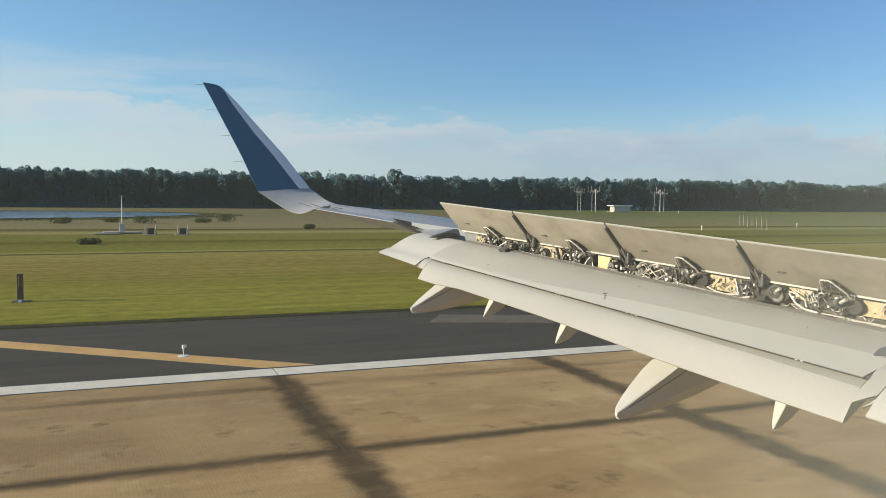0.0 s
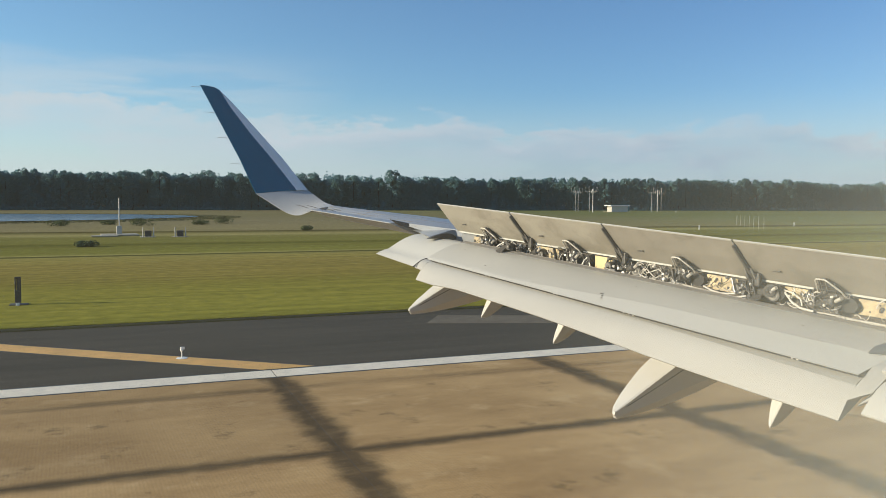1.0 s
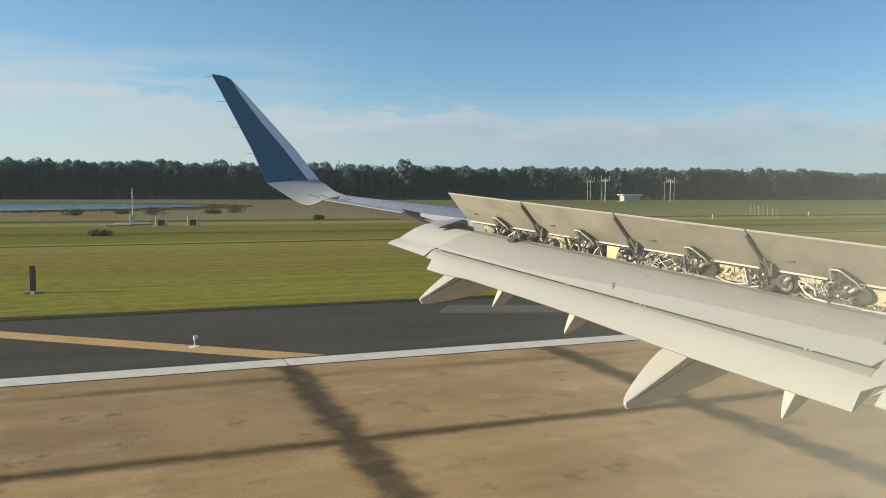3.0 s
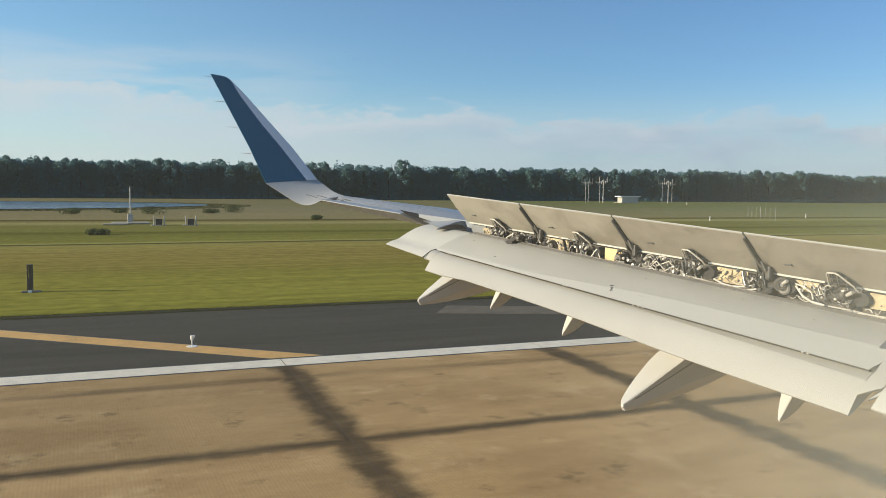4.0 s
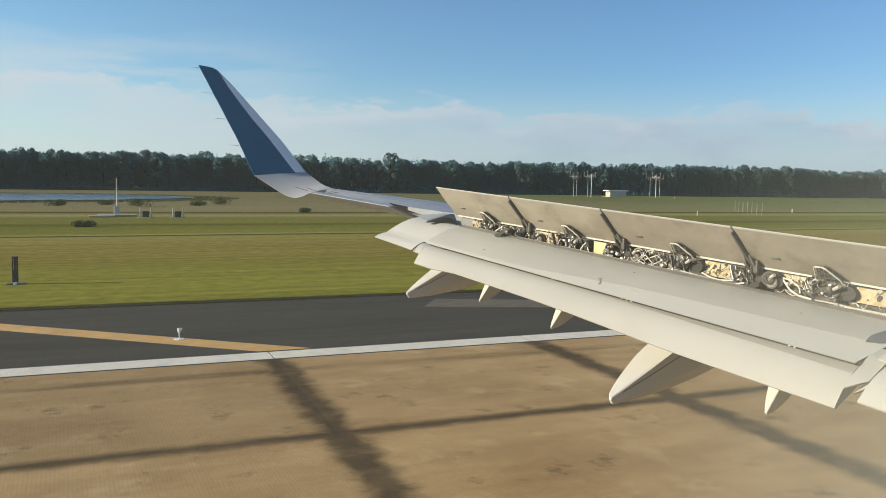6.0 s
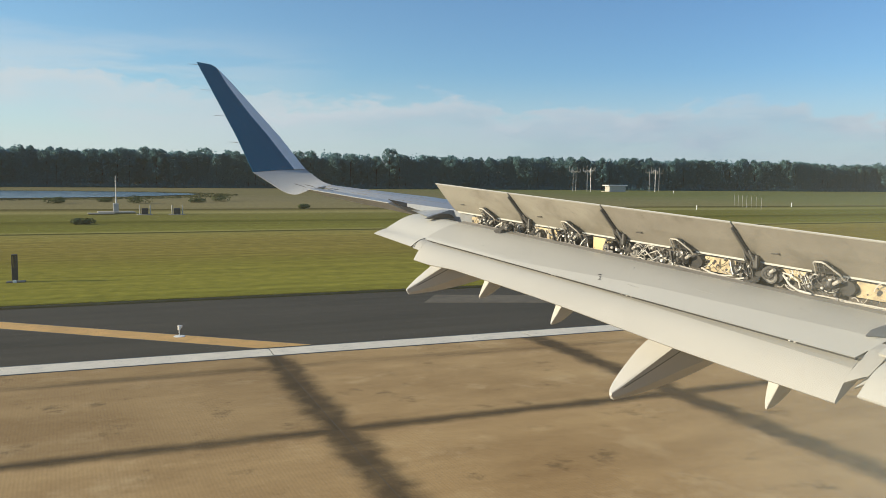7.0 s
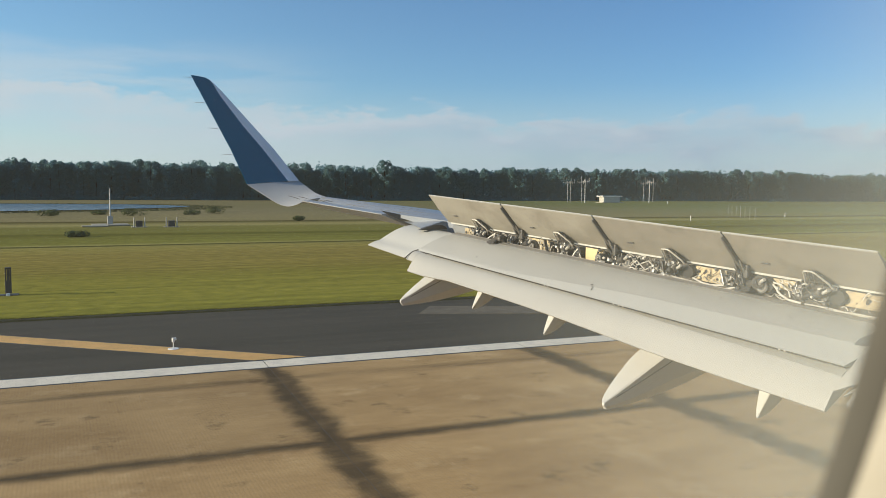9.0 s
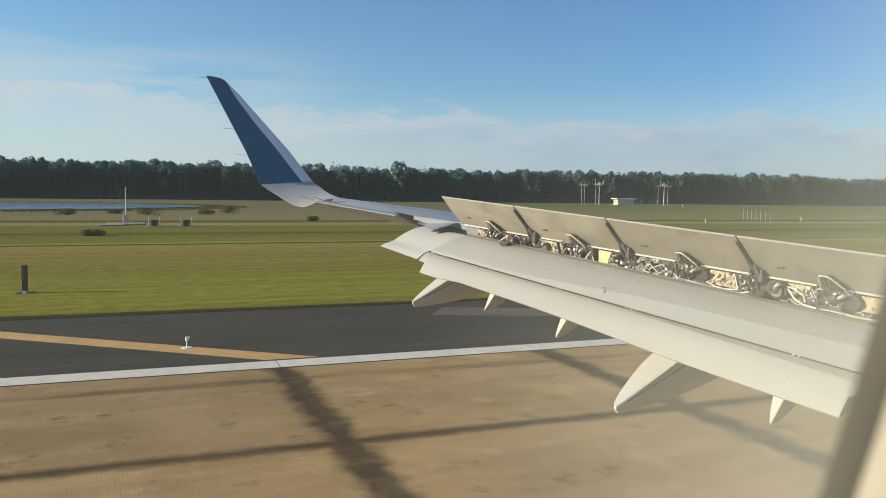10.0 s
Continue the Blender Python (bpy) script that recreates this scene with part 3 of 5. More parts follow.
def build_shoulder():
    bm = bmesh.new()
    box(bm, (-900, EDGE_Y + 0.02, -0.3), (1500, 31.2, -0.012))
    tagged(lay(mesh_object("road", bm, M_ASPHALT)), "dark grey asphalt shoulder beside the runway", "asphalt shoulder", kind="structure")
    bm = bmesh.new()
    box(bm, (-900, EDGE_Y - 6 * SLAB - 10, -0.3), (1500, EDGE_Y - 6 * SLAB - 0.02, -0.012))
    tagged(lay(mesh_object("road_far_side", bm, M_ASPHALT)), "dark grey asphalt shoulder beside the runway", "asphalt shoulder", kind="structure")
    # edge line, cut at each joint
    line = lay(empty("edge_line"))
    tagged(line, "worn white painted edge line on the runway concrete", "runway marking", kind="structure")
    bm = bmesh.new()
    box(bm, (-SLAB / 2 + 0.012, -0.43, 0.0), (SLAB / 2 - 0.012, 0.43, 0.004))
    bmesh.ops.recalc_face_normals(bm, faces=bm.faces)
    me = bpy.data.meshes.new("line_segment")
    bm.to_mesh(me)
    bm.free()
    me.materials.append(M_LINE)
    for i in range(-6, 22):
        s = new("line_segment", me)
        s.parent = line
        s.location = (JOINT_X + SLAB * (i + 0.5), 20.72, 0.001)
    for y in (20.245, 21.19):
        bm = bmesh.new()
        box(bm, (JOINT_X - 6 * SLAB, y - 0.05, 0.0005), (JOINT_X + 22 * SLAB, y + 0.05, 0.003))
        part("line_border", bm, M_DARK, line, "thin black border of the line")
    # slanting yellow bars on the shoulder, a hundred feet apart
    a, b = Vector((5.35, 21.35)), Vector((-5.9, 30.3))
    d = (b - a).normalized()
    q = Vector((-d.y, d.x)) * 0.45
    for k in range(-1, 4):
        bm = bmesh.new()
        off = Vector((30.48 * k, 0))
        ends = (a + off + q + d * (0.45 * d.x / d.y * -1), a + off - q + d * (0.45 * d.x / d.y), b + off - q, b + off + q)
        low = [bm.verts.new((p.x, max(p.y, 21.30), -0.011)) for p in ends]
        top = [bm.verts.new((p.x, max(p.y, 21.30), -0.006)) for p in ends]
        bm.faces.new(top)
        for i in range(4):
            bm.faces.new((low[i], low[(i + 1) % 4], top[(i + 1) % 4], top[i]))
        s = lay(mesh_object("shoulder_bar", bm, M_YELLOW))
        for side in (1, -1):
            bm = bmesh.new()
            p, r = a + off + q * side, b + off + q * side
            p = p + d * ((21.34 - p.y) / d.y)
            w = q.normalized() * 0.06 * side
            loft([[(c.x, c.y, z) for c in (p, p + w, r + w, r)] for z in (-0.0115, -0.0075)], bm=bm)
            part("bar_border", bm, M_DARK, s, "thin black border of the bar")
        tagged(s, "faded yellow diagonal bar painted on the asphalt shoulder", "runway marking", "yellow shoulder bars", "structure")


def build_drain_slab():
    bm = bmesh.new()
    ends = ((13.39, 29.05), (18.13, 27.03), (16.62, 25.52), (12.12, 27.30))
    loft([[(x, y, z) for x, y in ends] for z in (-0.05, -0.004)], bm=bm)
    slab = mesh_object("drain_slab", bm, M_DRAIN)
    tagged(slab, "tan weathered concrete drain slab in the asphalt shoulder", "slab", kind="structure")


build_runway()
build_shoulder()
build_drain_slab()


def build_verge():
    """A dark strip painted for the turf edge's shade beside the asphalt, with a ragged outer edge."""
    bm = bmesh.new()
    rows = []
    for i in range(161):
        x = -30 + 1.5 * i
        w = 0.38 + 0.22 * noise.noise((x * 0.6, 3.0, 0.0)) + 0.12 * noise.noise((x * 2.3, 8.0, 0.0))
        rows.append([bm.verts.new((x, yy, z)) for yy, z in ((30.66, 0.0), (30.74, 0.035), (30.74 + w, 0.045), (30.80 + w, 0.0))])
    for a, b in zip(rows, rows[1:]):
        for q in range(3):
            bm.faces.new((a[q], b[q], b[q + 1], a[q + 1]))
    tagged(lay(mesh_object("verge", bm, M_TURF_SHADE)), "dark strip for the turf edge's shade beside the asphalt", "verge", kind="structure")


build_verge()


def build_pond():
    bm = bmesh.new()
    ring = []
    for i in range(48):
        a = 2 * math.pi * i / 48
        r = 1 + 0.16 * noise.noise((math.cos(a) * 1.7, math.sin(a) * 1.7, 5.0))
        ring.append(bm.verts.new((-30 + 60 * r * math.cos(a), 222 + 47 * r * math.sin(a), 0.22)))
    bm.faces.new(ring)
    tagged(mesh_object("water", bm, M_WATER), "still pale grey-blue pond in the rough grass", "pond", kind="structure")


build_pond()


# ---------------------------------------------------------------- the wing
def hinge(y):
    """Spoiler hinge line: the rear edge of the fixed upper skin."""
    return Vector((5.414 + 0.270 * (11.0 - y), y, 4.147 - 0.0771 * (11.0 - y)))


wing = empty("airliner_wing", (6.0, 6.0, 3.9))
tagged(wing, "white airliner wing with blue winglet, raised spoilers and lowered flaps", "aircraft wing")


def on_wing(name, bm, mat, label="", smooth=False, sharp=0.55):
    ob = part(name, bm, mat, wing, label, smooth, sharp)
    base = Vector(wing.location)
    ob.location = -base
    return ob


def sub(name, bm, mat, parent, label="", smooth=False):
    return part(name, bm, mat, parent, label, smooth)


def lead(y):
    """Leading edge."""
    if y < 4.65:
        return 9.82 + 0.55 * (4.65 - y)
    return 4.56 + 0.532 * (14.5 - y)


def build_wing_box():
    rings = []
    for y in (-0.1, 2.0, 4.65, 7.0, 9.0, 11.0, 12.2, 13.4, 14.5):
        h = hinge(y)
        aft = h.x + 0.06 if y <= 11.0 else h.x - 0.34 * (y - 11.0) / 1.2 if y <= 12.2 else h.x - 0.34 - 0.02 * (y - 12.2)
        if y > 12.1:
            aft = max(aft, 4.36 + 0.26 * (14.5 - y))
        le, c = lead(y), lead(y) - aft
        t = 0.11 * c
        zt = h.z + (0.0 if y <= 11 else 0.0)
        if y <= 11.0:
            up = (0.0275 * c, 0.036 * c, 0.02 * c, -0.045 * c, -0.10 * c, -0.16 * c, -0.2 * c, -0.17 * c - 0.02, -0.12 * c - 0.08)
        else:
            up = (0.05, 0.085, 0.075, 0.03, -0.03, -0.09, -0.11, -0.08, -0.03)
        rings.append([(aft, y, zt)] + [(aft + f * c, y, zt + d) for f, d in zip((0.25, 0.55, 0.8, 0.95, 1.0, 0.93, 0.7, 0.3, 0.0), up)])
    wing = on_wing("wing_box", loft(rings), M_SKIN, "pale grey wing skin", True)
    # seams and hinge covers along the outer panel
    outer = [r for r in rings if r[0][1] >= 11.0]
    for i, f, r0 in ((0, 0.45, 0.007), (1, 0.15, 0.006), (1, 0.75, 0.006)):
        bm = bmesh.new()
        tube(bm, [mix3(r[i], r[i + 1], f) + Vector((0, 0, -0.002)) for r in outer], r0, 6)
        sub("seam", bm, M_LIP, wing)
    # dark slits of the tip joints
    for a, b in (((3.875, 14.75, 4.512), (4.051, 14.561, 4.448)), ((4.034, 14.579, 4.50), (4.182, 14.417, 4.450)), ((4.231, 14.363, 4.455), (4.417, 14.156, 4.405)), ((4.393, 14.183, 4.440), (4.591, 13.958, 4.390))):
        bm = bmesh.new()
        tube(bm, [Vector(a), mix3(a, b, 0.5) + Vector((0, 0, 0.003)), Vector(b)], 0.005, 5)
        sub("joint_slit", bm, M_DARK_GREY, wing)


def build_aileron():
    # raised a little, so that its underside shows
    a, b = (12.15, Vector((4.745, 12.15, 4.235))), (14.45, Vector((4.06, 14.45, 4.42)))
    rings = []
    for k in range(6):
        t = k / 5
        te = mix3(a[1], b[1], t)
        d = 0.215 - 0.095 * t
        w = d / 0.42
        rings.append([te, te + Vector((0.16, 0, 0.012)), te + Vector((0.34, 0, -0.01)), te + Vector((w, 0, -d * 0.8)), te + Vector((w, 0, -d)), te + Vector((w * 0.5, 0, -d * 0.53)), te + Vector((0.0, 0, -0.010))])
    on_wing("aileron", loft(rings), M_WING, "grey aileron turned slightly up", True)
    # fixed piece between flap end and aileron; the dark arch under it paints the well's shade
    rings = []
    for te, top in (((5.096, 12.05, 4.117), (5.36, 12.05, 4.17)), ((5.05, 11.6, 4.082), (5.36, 11.6, 4.165)), ((4.98, 11.12, 4.050), (5.36, 11.12, 4.150))):
        te, top = Vector(te), Vector(top)
        rings.append([te, top, top + Vector((0.2, 0, -0.02)), top + Vector((0.2, 0, -0.16)), te + Vector((0.02, 0, -0.012))])
    on_wing("trailing_panel", loft(rings), M_SKIN, "pale grey fixed trailing edge panel", True)
    arch = [(4.90, 4.030), (4.97, 4.060), (5.05, 4.088), (5.13, 4.104), (5.21, 4.108), (5.28, 4.102), (5.33, 4.08), (5.37, 4.04)]
    bm = loft([[(x + 0.02, y, z - 0.008) for x, z in arch] for y in (11.10, 11.02)])
    on_wing("well_shade", bm, M_DARK_GREY, "dark arch standing in for the flap well's shade", True)
    # a dark sheet fills the aileron's inboard gap in place of its shade
    wedge = [(4.732, 12.12, 4.292), (5.031, 12.05, 4.231), (5.341, 11.95, 4.151), (5.163, 11.98, 4.136), (4.972, 12.05, 4.166), (4.853, 12.1, 4.215)]
    on_wing("aileron_gap_shade", loft([[Vector(p) for p in wedge], [Vector(p) + Vector((0.0, 0.03, 0.0)) for p in wedge]]), M_DARK_GREY, "dark sheet for the gap's shade at the aileron's inboard end")


def build_winglet():
    # trailing and leading edge of each section, from the wing tip up to the top
    rows = [((4.05, 14.5, 4.385), (4.546, 14.5, 4.492)), ((3.92, 14.8, 4.314), (4.471, 14.8, 4.543)), ((3.76, 15.05, 4.36), (4.44, 15.05, 4.60)),
            ((3.50, 15.30, 4.55), (4.36, 15.30, 4.71)), ((3.263, 15.45, 4.72), (4.286, 15.45, 4.792)), ((3.006, 15.67, 5.386), (3.85, 15.68, 5.413)),
            ((2.798, 15.84, 5.852), (3.464, 15.85, 5.883)), ((2.557, 16.04, 6.393), (3.023, 16.05, 6.422)), ((2.494, 16.094, 6.538), (2.90, 16.104, 6.564)),
            ((2.451, 16.13, 6.629), (2.815, 16.138, 6.653)), ((2.412, 16.164, 6.719), (2.726, 16.173, 6.742)), ((2.389, 16.186, 6.774), (2.63, 16.193, 6.792)),
            ((2.374, 16.199, 6.807), (2.49, 16.20, 6.815)), ((2.363, 16.20, 6.824), (2.391, 16.20, 6.826))]
    # how much of the chord the blue face takes, section by section: it wraps round the tip
    share = dict(zip([te for te, le in rows[4:]], (0.77, 0.72, 0.69, 0.73, 0.80, 0.90, 0.97, 0.985, 0.99, 0.99)))

    def smooth_rows(part_rows, k=4):
        """The same sections with more between them, on a Catmull-Rom curve."""
        out = []
        for i in range(len(part_rows) - 1):
            q = [part_rows[max(0, min(len(part_rows) - 1, i + d))] for d in (-1, 0, 1, 2)]
            for j in range(k):
                t = j / k
                w = (-0.5 * t + t * t - 0.5 * t ** 3, 1 - 2.5 * t * t + 1.5 * t ** 3, 0.5 * t + 2 * t * t - 1.5 * t ** 3, -0.5 * t * t + 0.5 * t ** 3)
                out.append(tuple(sum((Vector(q[m][e]) * w[m] for m in range(4)), Vector()) for e in (0, 1)))
        return out + [part_rows[-1]]

    def rings(c0, c1, part_rows, grow=0.0):
        out = []
        for te, le in part_rows:
            cut = share.get(te, 0.76) if type(te) is tuple else 0.76
            a0, a1 = (cut if c0 == 0.76 else c0), (cut if c1 == 0.76 else c1)
            te, le = Vector(te), Vector(le)
            c = le - te
            u = min(1.0, max(0.0, (te.z - 4.35) / 0.4))
            n = Vector((0, 0.30 + 0.64 * u, -0.95 + 0.62 * u)).normalized()
            w = 0.045 * c.length + grow
            out.append([te + c * a0 + n * w * (0.15 + c0), te + c * (a0 + a1) / 2 + n * w, te + c * a1 + n * w * (0.05 if c1 > 0.99 else 1.0),
                        te + c * a1 - n * w * (0.05 if c1 > 0.99 else 1.0), te + c * (a0 + a1) / 2 - n * w, te + c * a0 - n * w * (0.15 + c0)])
        return out

    winglet = on_wing("winglet", loft(rings(0.0, 1.0, smooth_rows(rows[:5]))), M_WING, "white curved root of the winglet", True)
    sub("winglet_panel", loft(rings(0.0, 0.76, rows[4:])), M_BLUE, winglet, "dark blue winglet face", True)
    sub("leading_edge", loft(rings(0.76, 1.0, rows[4:])), M_EDGE, winglet, "silvery white leading edge", True)
    for t in (0.98, 0.745, 0.51, 0.27):
        p = mix3(rows[4][0], rows[-1][0], t)
        bm = bmesh.new()
        tube(bm, [p, p + Vector((-0.085, 0.05, 0.004)), p + Vector((-0.17, 0.10, 0.010))], 0.006, 5, 0.5)
        sub("static_wick", bm, M_STEEL, winglet)


# lines along the span, outboard end and inboard end
FLAP_IN, FLAP_OUT = 4.48, 10.6


def span_line(out, inn, y):
    return mix3(out, inn, (out[1] - y) / (out[1] - inn[1]))


def lip(y):
    return span_line((5.305, 10.736, 4.005), (6.852, 5.006, 3.43), y)


def slot(y):
    return span_line((4.693, 10.6, 3.755), (5.917, 4.482, 3.168), y)


def tab_end(y):
    u = min(1.0, max(0.0, (y - 5.6) / 2.6))
    rise = 0.056 * u * u * (3 - 2 * u)
    return span_line((4.473, 10.6, 3.472), (5.694, 4.498, 2.811), y) + Vector((0, 0, rise))


def profile(a, b, bulge, k=9, ease=1.0):
    """An arched line from a to b in a fore and aft plane."""
    a, b = Vector(a), Vector(b)
    d = b - a
    n = Vector((d.z, 0, -d.x)).normalized()
    if n.z < 0:
        n = -n
    return [a + d * t + n * (bulge * math.sin(math.pi * t ** ease)) for t in (i / (k - 1) for i in range(k))]


def tab_line(y, proud=0.0, k=9):
    """The tab's upper skin in section; it rises to meet the main flap at the outboard end."""
    u = min(1.0, max(0.0, (y - 10.0) / 0.6))
    u = u * u
    return profile(slot(y) + Vector((0.09 - 0.055 * u, 0, -0.022 + 0.014 * u)), tab_end(y), 0.040 + 0.034 * u + proud, k, 0.75)


def build_flaps():
    def main_ring(y, te, via=None):
        n = lip(y) + Vector((0.0, 0, -0.012))
        if via:
            top = profile(n, via, 0.045, 8, 0.8) + [mix3(via, te, q / 3) + Vector((0, 0, 0.012 * math.sin(math.pi * q / 3))) for q in (1, 2, 3)]
        else:
            top = profile(n, te, 0.045, 11, 0.8)
        nose = [n + Vector((0.10, 0, -0.05)), n + Vector((0.12, 0, -0.14)), n + Vector((0.0, 0, -0.22))]
        low = [te + Vector((0.22, 0, -0.02)), te + Vector((0.01, 0, -0.008))]
        return top + low[::-1] + nose[::-1]
    ys = [FLAP_IN + (FLAP_OUT - FLAP_IN) * i / 12 for i in range(12)] + [10.05, 10.07, 10.2, 10.3, 10.4, 10.47, FLAP_OUT]
    flap = on_wing("flap", loft([main_ring(y, slot(y)) for y in ys]), M_FLAP, "off-white outboard flap, fully lowered", True)
    # the aft skin is whiter than the part ahead of it
    skin, forward_rings = [], []
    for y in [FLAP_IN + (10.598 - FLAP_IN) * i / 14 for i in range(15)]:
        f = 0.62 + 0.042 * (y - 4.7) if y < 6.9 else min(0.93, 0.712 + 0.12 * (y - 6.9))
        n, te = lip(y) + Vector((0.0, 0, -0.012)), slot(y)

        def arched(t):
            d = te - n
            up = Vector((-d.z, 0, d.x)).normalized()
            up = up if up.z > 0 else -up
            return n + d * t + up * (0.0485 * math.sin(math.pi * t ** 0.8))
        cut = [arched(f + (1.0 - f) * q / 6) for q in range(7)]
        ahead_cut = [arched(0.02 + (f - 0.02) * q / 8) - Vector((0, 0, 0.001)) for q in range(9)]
        forward_rings.append(ahead_cut + [ahead_cut[-1] + Vector((0, 0, -0.02)), ahead_cut[0] + Vector((0, 0, -0.02))])
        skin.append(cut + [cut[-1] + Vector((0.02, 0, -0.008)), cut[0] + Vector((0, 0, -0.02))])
    sub("aft_skin", loft(skin), M_FLAP_PALE, flap, "whiter aft skin", True)
    sub("forward_skin", loft(forward_rings), M_FLAP_FORWARD, flap, "greyer forward skin", True)
    tip = []
    for y in (10.6, 11.1, 11.45, 11.6):
        te = span_line((4.294, 11.6, 3.779), (4.492, 10.607, 3.652), y)
        r = main_ring(y, te, slot(y))
        tip.append(r)
    sub("flap_end", loft(tip), M_FLAP_PALE, flap, "", True)
    tab = []
    for y in ys[:-1]:
        top = tab_line(y)
        s = top[0]
        e = top[-1] + (top[-1] - top[-2]).normalized() * (0.048 if y > 10.06 else 0.002)     # stepped forward inboard of the outer fairing
        tab.append(top + [e, e + Vector((0.015, 0, -0.012)), s + Vector((0.02, 0, -0.14)), s + Vector((0.05, 0, -0.06))])
    on_wing("flap_tab", loft(tab), M_TAB, "cream-white flap tab, steeply lowered", True)
    # the outboard corner of the tab is stepped, and the main flap's corner above it is rounded, with a dark gap
    rings = []
    for y in (10.465, 10.6):
        top = tab_line(y, 0.002, 21)[0:15]
        rings.append(top + [p + Vector((0.012, 0, -0.012)) for p in top[::-1]])
    sub("tab_corner", loft(rings), M_TAB, flap, "", True)
    rim = [Vector(p) for p in ((4.731, 10.585, 3.759), (4.686, 10.585, 3.76), (4.624, 10.585, 3.741), (4.562, 10.585, 3.705), (4.483, 10.585, 3.645))]
    bm = bmesh.new()
    tube(bm, rim, 0.006, 6)
    sub("corner_gap", bm, M_DARK, flap)
    # a near-black strip stands in for the shade inside the slot
    shade_strip = loft([[slot(y) + Vector(v) for v in ((-0.004, 0, -0.005), (-0.003, 0, -0.017), (0.03, 0, -0.024), (0.04, 0, -0.007))] for y in ys])
    sub("slot_shade", shade_strip, M_DARK, flap, "dark strip standing in for the slot's shade")
    # the shade of the tab's curved nose is painted on as a grey strip
    nose = []
    for y in ys:
        line = tab_line(y, 0.003, 41)
        k1 = 1 + int(10 * (FLAP_OUT - y) / (FLAP_OUT - FLAP_IN))
        cut = [line[round(k1 * q / 5)] for q in range(6)]
        nose.append(cut + [cut[-1] + Vector((0.01, 0, -0.006)), cut[0] + Vector((0.01, 0, -0.01))])
    sub("tab_nose_shade", loft(nose), M_NOSE_SHADE, flap, "nose strip of the tab, its shade painted greyer", True)
    # the flap's inboard end: a skewed end plate that closes the slot and steps down over the tab's corner
    def sheet(pts, drop):
        return loft([[Vector(p) for p in pts], [Vector(p) + Vector(drop) for p in pts]])
    def end_strip(y0, y1, k0, k1, drop):
        """A strip down the flap's end, from the main flap over the slot to the tab; y0 and y1 give its upper and lower y on each edge."""
        rings = []
        for (ya, yb), k in ((y0, k0), (y1, k1)):
            line = []
            for q in range(5):
                y = ya
                line.append(profile(lip(y) + Vector((0, 0, -0.010)), slot(y) + Vector((0, 0, 0.003)), 0.052, 41, 0.8)[28 + round(1.5 * q)])
            for q in range(7):
                y = ya + (yb - ya) * (q + 1) / 7
                line.append(tab_line(y, 0.006, 101)[int(100 * (0.34 + (k - 0.34) * q / 6))])
            line = [p + Vector((0, 0, drop)) for p in line]
            rings.append(line + [p + Vector((0.02, 0, -0.012)) for p in line[::-1]])
        return loft(rings)
    sub("end_plate", end_strip((4.475, 4.475), (4.32, 4.40), 0.60, 0.46, 0.0), M_TAB, flap, "white end plate closing the slot", True)
    sub("end_rib", end_strip((4.315, 4.395), (4.25, 4.31), 0.60, 0.40, -0.020), M_TAB, flap, "white rib in the gap between the flaps", True)
    sub("rub_plate", sheet([(6.165, 4.58, 3.317), (6.239, 4.58, 3.365), (6.40, 4.56, 3.400), (6.40, 4.50, 3.300)], (0.02, 0, -0.012)), M_RUB_SHADE, flap, "blue-grey rub plate")
    # link brackets that show in the slot
    for y in (10.28, 10.22, 9.25, 9.18, 8.0, 7.95, 6.95, 6.88, 6.82, 5.05, 5.0):
        p = slot(y)
        bm = bmesh.new()
        box(bm, p + Vector((-0.009, -0.010, -0.014)), p + Vector((0.05, 0.010, -0.003)), bevel=0.003)
        sub("slot_link", bm, M_WIRE, flap, "bright link bracket")
    # inboard flap
    def inner(y):
        n, te = Vector((6.95, y, 3.46 - 0.02 * (4.4 - y))), Vector((6.04, y, 3.22 - 0.05 * (4.4 - y)))
        top = profile(n, te, 0.07, 9, 0.8)
        return top + [te + Vector((0.01, 0, -0.02)), te + Vector((0.3, 0, -0.05)), n + Vector((0.05, 0, -0.22)), n + Vector((0.1, 0, -0.08))]
    on_wing("inboard_flap", loft([inner(y) for y in (4.36, 3.4, 2.2, 0.55)]), M_FLAP, "off-white inboard flap, lowered", True)

    def inner_tab(y):
        s, e = Vector((6.10, y, 3.18 - 0.05 * (4.4 - y))), Vector((5.70, y, 2.92 - 0.05 * (4.4 - y)))
        top = profile(s, e, 0.05, 7, 0.8)
        return top + [e + Vector((0.01, 0, -0.015)), s + Vector((0.02, 0, -0.14))]
    on_wing("inboard_tab", loft([inner_tab(y) for y in (4.28, 3.4, 2.2, 0.55)]), M_FLAP, "off-white inboard flap tab", True)
    # fixed wing lip ahead of the inboard flap
    bm = bmesh.new()
    loft([[(7.2, y, hinge(y).z + 0.02), (6.75, y, 3.55 + 0.03 * y / 4), (6.75, y, 3.52 + 0.03 * y / 4), (7.25, y, hinge(y).z - 0.2)] for y in (4.4, 2.0, 0.2)], bm=bm)
    on_wing("inboard_shroud", bm, M_WING, "pale grey fixed panel")
    # faint rows of marks that cannot be read, and small dark access points
    for y0, fr, cnt in ((7.05, 0.80, 4), (6.75, 0.62, 3), (6.35, 0.55, 4)):
        for q in range(cnt):
            y = y0 - 0.045 * q
            p = profile(lip(y) + Vector((0, 0, -0.012)), slot(y), 0.048, 41, 0.8)[int(fr * 40)] + Vector((-0.001, 0, 0.005))
            bm = bmesh.new()
            box(bm, p + Vector((-0.005, -0.008, -0.004)), p + Vector((0.005, 0.008, 0.0)))
            sub("stencil_bar", bm, M_FADED, flap)
